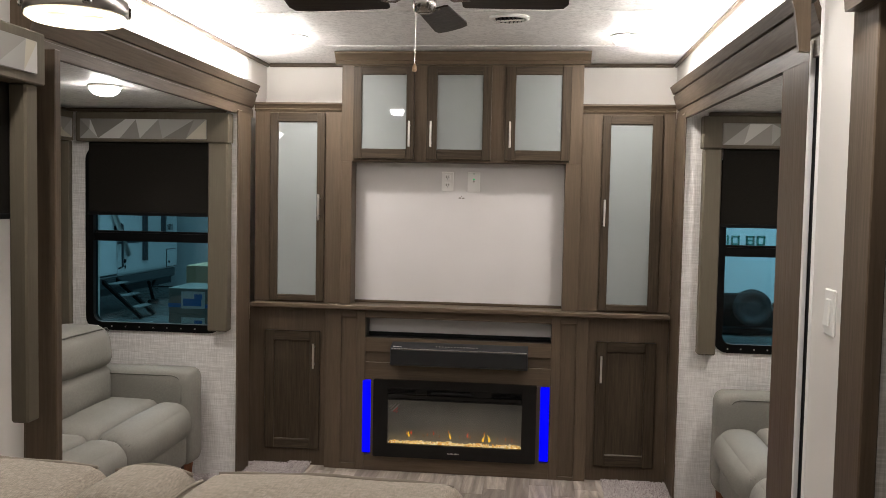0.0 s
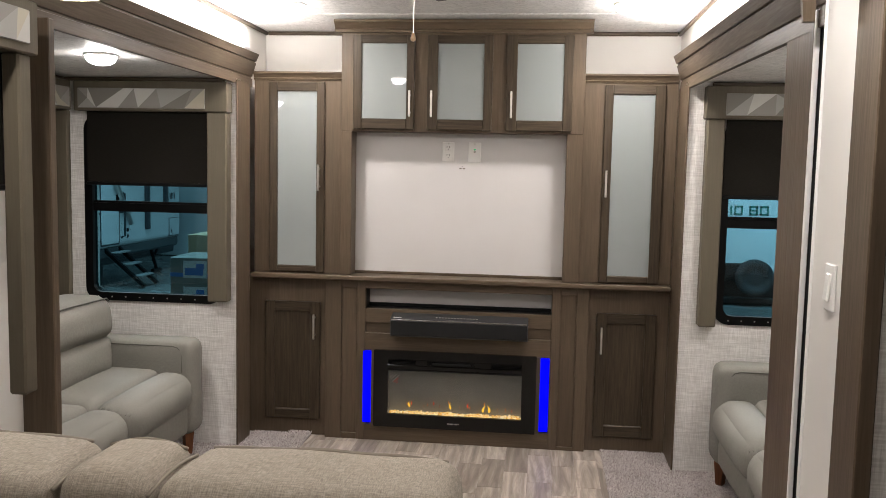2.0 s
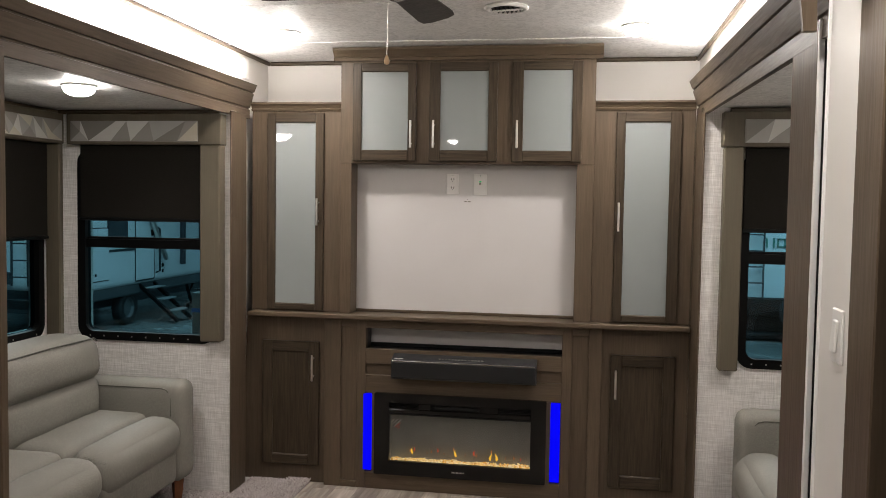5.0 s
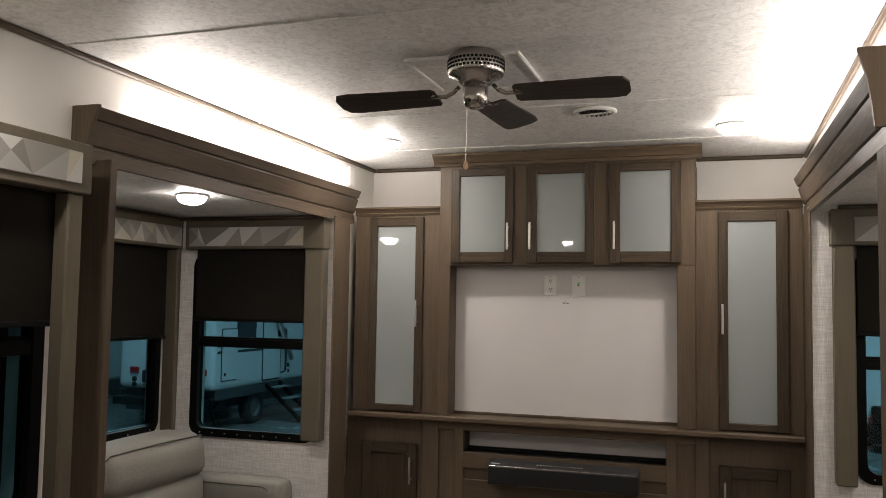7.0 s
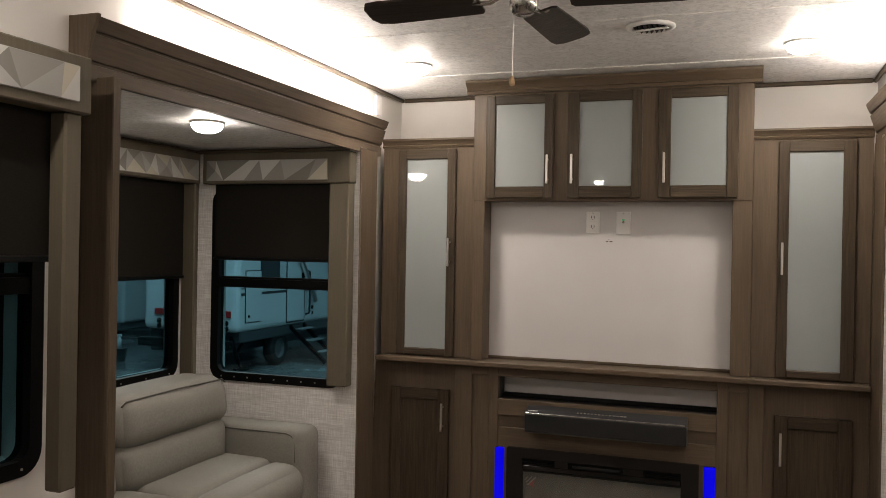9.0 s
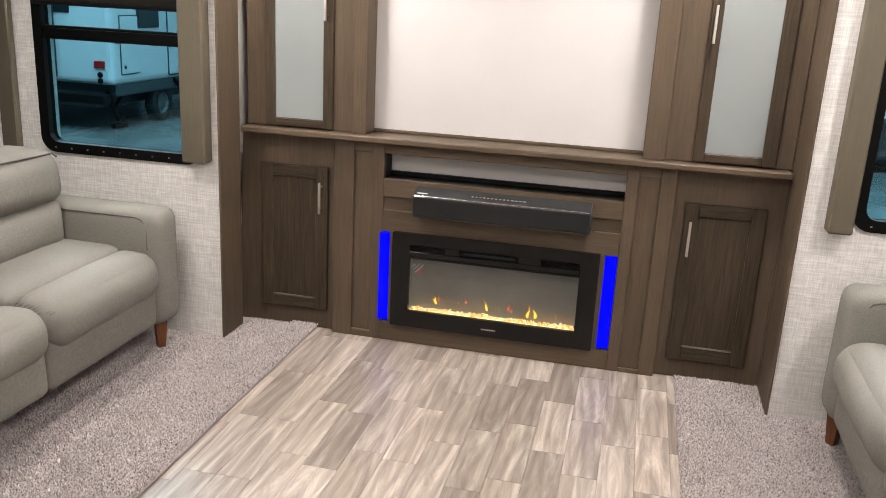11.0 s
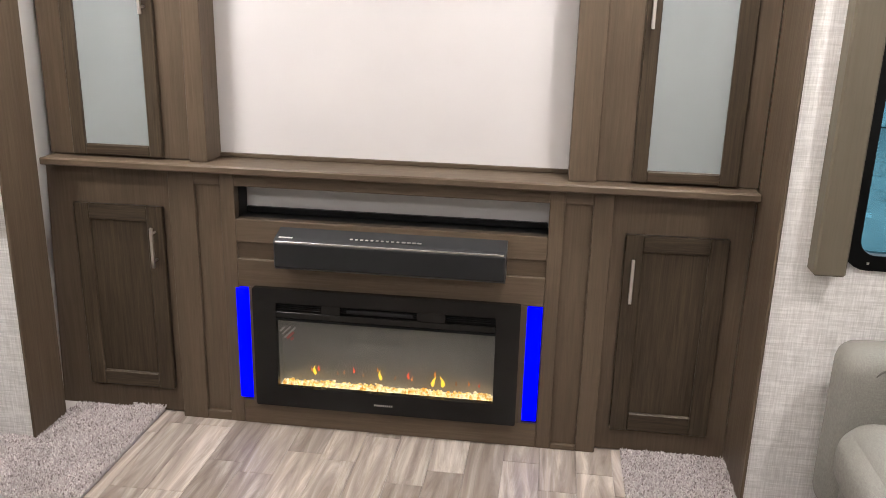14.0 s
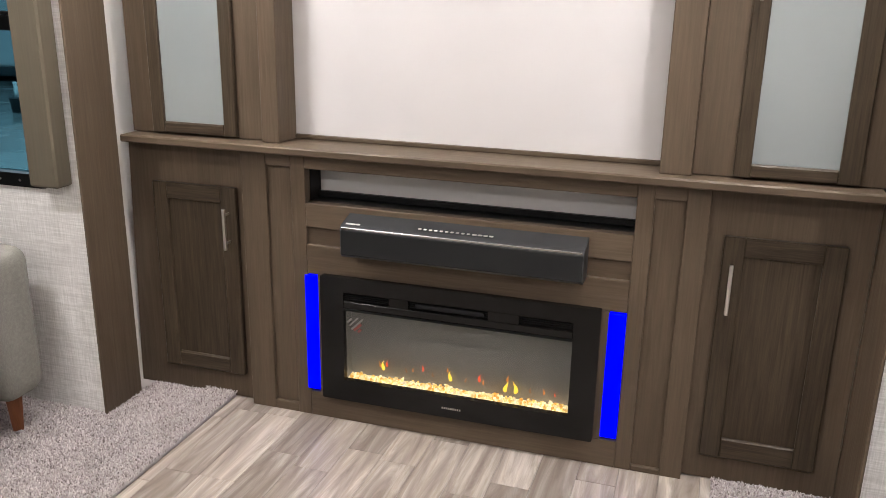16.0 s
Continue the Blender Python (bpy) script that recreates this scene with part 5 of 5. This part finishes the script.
def trailer(label, at, turn, length, zb, doors, windows, hatches, wheels, steps, jacks, lines, rear=False, awning=False):
    """Travel trailer built with its long side facing local -y from x = 0 to length, then turned and set at (x, y)."""
    m = pose(at[0], at[1], 0, 0, 0, turn)
    c = m @ Vector((length / 2, 1.2, 0))
    t = thing("travel_trailer", (c.x, c.y, HALL), label, "trailer", "parked trailers")

    def add(nm, bm, mat, parent, lab=""):
        bmesh.ops.transform(bm, matrix=m, verts=bm.verts[:])
        return part(nm, bm, mat, parent, lab)

    add("body", boxes((0, length, 0, 2.1, zb, HALL + 3.5, 0.10, 0, 3)), M_RVWHITE, t, "white fibreglass body")
    add("skirt", boxes((0.15, length - 0.1, 0.03, 2.05, zb - 0.20, zb + 0.02, 0.03)), M_RVGREY, t, "dark grey skirt")
    add("chassis", boxes((0.1, length + 0.5, 0.4, 2.0, zb - 0.42, zb - 0.19, 0.02)), M_LINE, t)
    for a, b2, z0, z1 in doors:
        d = add("door", boxes((a, b2, -0.02, 0.01, z0, z1, 0.02)), M_RVWHITE, t)
        add("door_edge", boxes((a - 0.025, a, -0.014, 0.005, z0, z1), (b2, b2 + 0.025, -0.014, 0.005, z0, z1), (a, b2, -0.014, 0.005, z0 - 0.025, z0), (a, b2, -0.014, 0.005, z1, z1 + 0.025)), M_LINE, d)
        add("latch", boxes((b2 - 0.14, b2 - 0.05, -0.05, -0.02, (z0 + z1) / 2 - 0.06, (z0 + z1) / 2 + 0.06, 0.01)), M_BLACK, d)
        add("grab_rail", tube(bmesh.new(), [(b2 + 0.10, 0, z0 + 0.1), (b2 + 0.10, -0.09, z0 + 0.14), (b2 + 0.10, -0.09, z0 + 1.0), (b2 + 0.10, 0, z0 + 1.04)], 0.022, 8), M_LINE, d)
    for a, b2, z0, z1 in windows:
        add("window", boxes((a, b2, -0.025, 0.01, z0, z1, 0.03)), M_RVGLASS, t, "dark tinted window")
    for a, b2, z0, z1 in hatches:
        h = add("hatch", boxes((a - 0.02, b2 + 0.02, -0.010, 0.01, z0 - 0.02, z1 + 0.02, 0.02)), M_LINE, t)
        add("hatch_door", boxes((a, b2, -0.018, -0.006, z0, z1, 0.02)), M_RVWHITE, h)
        add("lock", boxes((a + 0.06, a + 0.12, -0.026, -0.017, z0 + 0.08, z0 + 0.14, 0.01)), M_BLACK, h)
    for z, hh in lines:
        add("trim_line", boxes((0.1, length - 0.1, -0.006, 0.004, z, z + hh)), M_LINE, t)
    for wx in wheels:
        wheel(t, m, wx, 0.16, 0.33)
    for sx in steps:
        st = add("entry_steps", boxes(*[(sx - 0.26, sx + 0.26, -0.24 - 0.24 * k, -0.06 - 0.24 * k, zb - 0.10 - 0.22 * k, zb - 0.07 - 0.22 * k, 0.01) for k in range(3)]), M_TREAD, t, "folding metal entry steps")
        for q in (-1, 1):
            add("step_rail", tube(bmesh.new(), [(sx + q * 0.28, 0.05, zb - 0.02), (sx + q * 0.28, -0.78, HALL + 0.04)], 0.045, 4), M_BLACK, st)
    for jx in jacks:
        b = tube(bmesh.new(), [(jx, 0.2, zb - 0.1), (jx + 0.32, 0.2, HALL + 0.06)], 0.04, 8)
        tube(b, [(jx + 0.12, 0.2, HALL + 0.05), (jx + 0.50, 0.2, HALL + 0.05)], 0.05, 8)
        tube(b, [(jx + 0.55, 0.2, zb - 0.1), (jx + 0.16, 0.2, HALL + 0.35)], 0.03, 8)
        add("stabiliser_jack", b, M_BLACK, t, "folding black jack leg")
    if awning:
        add("awning_arm", tube(bmesh.new(), [(2.10, -0.10, 1.25), (2.80, -0.10, 0.27)], 0.055, 6), M_NICKEL, t, "grey slanted awning arm")
        for jx in (3.65, 4.56):
            add("awning_post", boxes((jx - 0.055, jx + 0.055, -0.09, 0.0, 0.10 if jx < 4 else 0.62, 2.3, 0.01)), M_LINE, t, "black awning post")
        add("lettering", boxes(*[(4.86 + 0.075 * q, 4.90 + 0.075 * q, -0.006, 0.003, 0.72, 0.86) for q in range(4)]), M_LINE, t, "dark lettering bars")
        add("outlet", boxes((2.78, 2.86, -0.02, 0.004, 0.10, 0.18, 0.01), (2.80, 2.85, -0.02, 0.004, -0.02, 0.05, 0.01)), M_BLACK, t)
    if rear:
        add("bumper", boxes((-0.22, -0.02, 0.05, 2.05, zb - 0.30, zb - 0.14, 0.02)), M_BLACK, t, "black rear bumper")
        add("rear_window", boxes((-0.02, 0.01, 0.75, 1.75, zb + 1.15, zb + 1.75, 0.03)), M_RVGLASS, t, "dark rear window")
        add("ladder", boxes((-0.11, -0.08, 1.00, 1.03, zb + 0.1, zb + 2.7), (-0.11, -0.08, 1.32, 1.35, zb + 0.1, zb + 2.7), *[(-0.105, -0.085, 1.03, 1.32, zb + 0.25 + 0.3 * k, zb + 0.275 + 0.3 * k) for k in range(8)]), M_LINE, t, "black rear ladder")
        for ly in (0.24, 1.72):
            add("tail_lamp", boxes((-0.03, 0.005, ly - 0.10, ly + 0.10, zb + 0.28, zb + 0.40, 0.01)), M_RED, t, "red tail lamp")
            for dz in (0.17, 0.07):
                part("round_cap", disc(m, -0.001, ly, zb + dz, 0.05, 0.03, 0), M_BLACK, t, "", True)
        add("vent_cover", boxes((-0.06, 0.005, 1.38, 1.52, zb + 0.12, zb + 0.34, 0.01)), M_LINE, t)
    return t


# beyond the left windows
trailer("white travel trailer with rear ladder, entry steps and alloy wheels", (-8.35, 14.0), 90, 5.45, -0.18,
        [(1.75, 2.45, -0.1, 1.75)], [(0.75, 1.45, 0.75, 1.35)], [(0.25, 0.78, 0.0, 0.95), (4.81, 5.30, -0.12, 0.27)],
        [1.62], [2.25], [0.10, 4.25], [(0.50, 0.05), (0.62, 0.02)], True, True)
trailer("white travel trailer parked across the showroom", (-24.0, 17.2), 6, 9.6, -0.62,
        [(5.8, 6.55, -0.1, 1.7)], [(3.4, 4.6, 0.75, 1.45), (7.4, 8.5, 0.75, 1.45)], [(7.0, 8.0, -0.05, 0.42)],
        [3.6, 4.5], [6.2], [8.6], [(0.52, 0.03), (0.62, 0.012)])
# beyond the right window
M_PART = make_paint("white_partition", (0.72, 0.74, 0.75), 0.3, 40, 0.02)


def partition(name, x0, y, n, swoosh):
    """White panelled wall that stands on the hall floor and faces -y."""
    x1 = x0 + 1.45 * n
    pw = thing(name, ((x0 + x1) / 2, y, HALL), "white panelled partition wall with black joints and latches", "wall", "", "structure")
    part("core", boxes((x0 - 0.02, x1 + 0.02, y, y + 0.14, HALL, 2.6)), M_LINE, pw)
    for k in range(n):
        a = x0 + 1.45 * k
        p = part("panel", boxes((a + 0.012, a + 1.438, y - 0.04, y, HALL + 0.02, 2.6, 0.01)), M_PART, pw)
        lx = a + 1.0
        for z in (0.36, -0.49):
            part("latch", boxes((lx - 0.02, lx + 0.02, y - 0.075, y - 0.04, z - 0.06, z + 0.06, 0.012), (lx - 0.035, lx + 0.035, y - 0.065, y - 0.04, z - 0.02, z + 0.02, 0.01)), M_RVGREY, p, "dark grey latch")
        if swoosh and k == 1:
            for q, r in ((0.0, 0.030), (0.16, 0.022), (0.34, 0.016)):
                part("stripe", tube(bmesh.new(), [(a + 0.06 + q * 0.4 + 1.25 * (1 - math.cos(u * 0.26)), y - 0.048, 0.25 + q + 1.3 * math.sin(u * 0.26)) for u in range(7)], r, 6), M_LINE, p, "black swoosh stripe")
            part("warning_tag", boxes((a - 0.32, a - 0.22, y - 0.048, y - 0.042, 0.88, 0.98)), M_RED, p, "small red tag")


partition("backdrop_partition_right", 5.29, 19.66, 6, True)
partition("backdrop_partition_left", -13.0, 22.1, 8, False)
RY, RB = 17.0, -0.50
rt = thing("travel_trailer", (4.1, 20.0, HALL), "white trailer rear with spare wheel, bumper and red lamp", "trailer", "parked trailers")
part("body", boxes((2.75, 5.22, RY, RY + 6.0, RB, HALL + 3.5, 0.10, 0, 3)), M_RVWHITE, rt, "white fibreglass body")
part("edge_trim", boxes((5.185, 5.225, RY - 0.015, RY + 0.05, RB, HALL + 3.4)), M_LINE, rt, "black corner trim")
part("lower_panel", boxes((2.85, 5.16, RY + 0.02, RY + 5.9, RB - 0.33, RB + 0.01, 0.02)), M_BLACK, rt, "dark lower panel")
part("bumper", boxes((3.0, 5.04, RY - 0.30, RY - 0.02, RB - 0.41, RB - 0.31, 0.02), (3.3, 3.42, RY - 0.04, RY + 0.3, RB - 0.35, RB - 0.2), (4.5, 4.62, RY - 0.04, RY + 0.3, RB - 0.35, RB - 0.2)), M_BLACK, rt, "black bumper and chassis")
for lx in (3.05, 5.08):
    part("tail_lamp", disc(Matrix.Identity(4), lx, RY - 0.002, RB + 0.09, 0.10, 0.04), M_RED, rt, "round red lamp", True)
part("plate_lamp", boxes((4.62, 4.86, RY - 0.04, RY, RB + 0.08, RB + 0.13, 0.01), (4.69, 4.79, RY - 0.04, RY, RB + 0.13, RB + 0.17, 0.01)), M_BLACK, rt)
part("wheel_tray", boxes((3.0, 4.42, RY - 0.12, RY, RB, RB + 0.34, 0.03)), M_BLACK, rt, "black tray behind the spare wheel")
part("ladder", boxes((3.28, 3.31, RY - 0.11, RY - 0.08, RB + 0.15, RB + 2.7), (3.62, 3.65, RY - 0.11, RY - 0.08, RB + 0.15, RB + 2.7), *[(3.31, 3.62, RY - 0.105, RY - 0.085, RB + 0.3 + 0.3 * k, RB + 0.325 + 0.3 * k) for k in range(8)]), M_LINE, rt, "black rear ladder")
b = lathe(bmesh.new(), [(0.0, 0.06), (0.12, 0.08), (0.2, 0.05), (0.21, 0.10), (0.30, 0.12), (0.345, 0.08), (0.345, -0.06), (0.3, -0.1), (0.0, -0.1)], (0, 0, 0), 30)
bmesh.ops.transform(b, matrix=pose(4.22, RY - 0.42, HALL + 0.56, 90), verts=b.verts[:])
part("spare_wheel", b, M_TYRE, rt, "black spare wheel", True)
# large green name on the rear, as plain shapes
rows = []
for k, x in enumerate((3.68, 3.88, 4.16, 4.36)):
    z, w = HALL + 1.72, 0.16
    rows += [(x, x + 0.035, RY - 0.010, RY, z, z + 0.18), (x + w - 0.035, x + w, RY - 0.010, RY, z, z + 0.18)]
    if k:
        rows += [(x, x + w, RY - 0.010, RY, z + 0.145, z + 0.18), (x, x + w, RY - 0.010, RY, z, z + 0.035)]
    if k == 2:
        rows += [(x, x + w, RY - 0.010, RY, z + 0.075, z + 0.105)]
part("name_lettering", boxes(*rows), M_GREEN, rt, "dark green lettering shapes")

# cartons stacked on the hall floor
M_BLUEP = make_paint("blue_print", (0.04, 0.20, 0.60), 0.5)
M_CARD = make_paint("cardboard", (0.42, 0.32, 0.2), 0.8)
M_WRAP = make_paint("wrapped_carton", (0.26, 0.25, 0.22), 0.4)
for k in range(5):
    x, y, z, w, h = -3.43, 9.0, HALL + 0.288 * k, 0.88, 0.286
    c = thing("carton", (x, y, z), "wrapped grey carton with a white and blue label, stacked", "carton", "stacked cartons")
    part("body", boxes((x - w / 2, x + w / 2, y, y + 0.6, z, z + h, 0.006)), M_WRAP, c)
    lb = part("label", boxes((x - 0.29, x - 0.02, y - 0.003, y + 0.002, z + 0.06, z + 0.25)), M_WHITE, c, "white printed label")
    part("print", boxes((x - 0.27, x - 0.06, y - 0.005, y - 0.002, z + 0.09, z + 0.17), (x - 0.14, x - 0.05, y - 0.005, y - 0.002, z + 0.165, z + 0.22)), M_BLUEP, lb, "blue print")
    part("tape", boxes((x - w / 2 - 0.001, x + w / 2 + 0.001, y - 0.002, y + 0.01, z + 0.07, z + 0.115)), M_BLUEP, c, "blue tape")
c = thing("carton", (-3.59, 10.5, HALL), "tall tan cardboard carton behind the stacked cartons", "carton")
part("body", boxes((-4.18, -3.0, 10.2, 10.8, HALL, 0.64, 0.006)), M_CARD, c)
part("tape", boxes((-3.62, -3.54, 10.198, 10.802, 0.3, 0.642)), M_WRAP, c)
# small white bottle on the floor outside
def spray_bottle(x, y, z, label):
    bt = thing("spray_bottle", (x, y, z), label, "bottle")
    part("bottle", lathe(bmesh.new(), [(0.0, 0.0), (0.05, 0.0), (0.05, 0.16), (0.02, 0.2), (0.018, 0.23), (0.0, 0.23)], (x, y, z), 16), M_WHITE, bt, "", True)
    part("trigger", boxes((x - 0.06, x + 0.05, y - 0.02, y + 0.02, z + 0.225, z + 0.27, 0.01), (x - 0.055, x - 0.035, y - 0.01, y + 0.01, z + 0.17, z + 0.23, 0.005)), M_WHITE, bt)


spray_bottle(-5.6, 10.2, HALL, "small white spray bottle on the showroom floor")
bk = thing("bucket", (-11.5, 14.6, HALL), "grey plastic bucket on the showroom floor", "bucket")
part("pail", lathe(bmesh.new(), [(0.0, 0.0), (0.11, 0.0), (0.14, 0.25), (0.15, 0.255), (0.15, 0.275), (0.0, 0.27)], (-11.5, 14.6, HALL), 20), M_RVGREY, bk, "", True)
spray_bottle(-11.5, 14.6, HALL + 0.272, "small white spray bottle on a grey bucket")

# ---- carpets: many tufts, one mesh each ----


def tufts(name, label, zones, n_per_m2, seed, hmax=0.012):
    r = random.Random(seed)
    vs, fs = [], []
    for x0, x1, y0, y1, z in zones:
        for _ in range(int((x1 - x0) * (y1 - y0) * n_per_m2)):
            x, y = r.uniform(x0, x1), r.uniform(y0, y1)
            h, a, w = hmax * r.uniform(0.55, 1.1), r.uniform(0, math.tau), r.uniform(0.0018, 0.0034)
            dx, dy = r.uniform(-0.0045, 0.0045), r.uniform(-0.0045, 0.0045)
            i = len(vs)
            for k in range(3):
                vs.append((x + w * math.cos(a + k * 2.094), y + w * math.sin(a + k * 2.094), z))
            for k in range(3):
                vs.append((x + dx + 0.85 * w * math.cos(a + 0.5 + k * 2.094), y + dy + 0.85 * w * math.sin(a + 0.5 + k * 2.094), z + h * 0.85))
            vs.append((x + dx * 1.4, y + dy * 1.4, z + h))
            for k in range(3):
                j = (k + 1) % 3
                fs += [(i + k, i + j, i + 3 + j, i + 3 + k), (i + 3 + k, i + 3 + j, i + 6)]
    me = bpy.data.meshes.new(name)
    me.from_pydata(vs, [], fs)
    me.materials.append(M_CARPET)
    ob = new(name, me)
    return tagged(ob, label, "carpet", kind="stuff")


EDGE_L, EDGE_R = -1.066, 0.540
tufts("carpet_left", "pale grey-pink shag carpet in and before the slide-out", [(EDGE_L - 0.122, EDGE_L, 2.6, 4.645, 0.011), (LX + 0.07, EDGE_L - 0.136, 2.6, 4.64, 0.0), (SL + 0.5, LX + 0.07, 2.6, 4.385, -0.002)], 52000, 1)
tufts("carpet_right", "pale grey-pink shag carpet in and before the slide-out", [(EDGE_R, 0.88, 2.5, 4.640, 0.002), (0.88, 1.3, 2.6, 4.385, 0.0)], 52000, 2)
solid("carpet_backing", boxes((LX, EDGE_L - 0.13, 2.5, 4.645, -0.005, 0.002), (EDGE_L - 0.124, EDGE_L - 0.002, 2.5, 4.648, -0.005, 0.014, 0.004)), M_CARPETBASE, "woven carpet backing with a raised edge strip", "carpet", kind="structure")
solid("carpet_backing", boxes((EDGE_R + 0.003, RX + 0.05, 2.35, 4.645, -0.005, 0.004), (RX + 0.05, SR, 2.42, 4.385, -0.005, 0.002)), M_CARPETBASE, "woven carpet backing", "carpet", kind="structure")

# ---- floor planks ----
PW, PL = 0.118, 0.40
r = random.Random(12)
fl = floor
shapes = {}


def plank_mesh(w, l):
    key = (round(w, 3), round(l, 3))
    if key not in shapes:
        shapes[key] = finish("plank", boxes((-w / 2 + 0.0006, w / 2 - 0.0006, -l / 2 + 0.0006, l / 2 - 0.0006, -0.006, 0.0, 0.0008)), M_PLANK)
    return shapes[key]


x = 0.155 - 11 * PW
starts = {0.155: 4.11, 0.037: 4.237, -0.081: 4.01, -0.199: 3.92, -0.317: 4.19, -0.435: 4.02}
while x < 0.86:
    x0, x1 = max(x, EDGE_L), min(x + PW, EDGE_R) if x < EDGE_R else x + PW
    joint = next((v for q, v in starts.items() if abs(q - x) < 0.01), 3.9 + 0.4 * r.random())
    if x1 - x0 > 0.01 and x < EDGE_R:
        y = joint
        while y < 4.64:
            y += PL
        while y > 1.0:
            a, b = max(y - PL, 1.0), min(y, 4.645)
            if b - a > 0.02:
                ob = new("plank", plank_mesh(x1 - x0, b - a))
                ob.parent = fl
                ob.matrix_parent_inverse = Matrix.Translation(-ORIGIN[fl])
                ob.location = ((x0 + x1) / 2, (a + b) / 2, 0.0)
            y -= PL
    x += PW
solid("floor_rest", boxes((-1.56, 0.96, -2.3, 1.0, -0.005, 0.0), (-1.56, EDGE_L, 1.0, 2.6, -0.005, 0.0), (EDGE_R, 0.96, 1.0, 2.5, -0.005, 0.0), (0.96, 1.55, -0.6, 2.0, -0.08, -0.001)), M_PLANK, "wood-look vinyl floor", "floor", kind="structure")
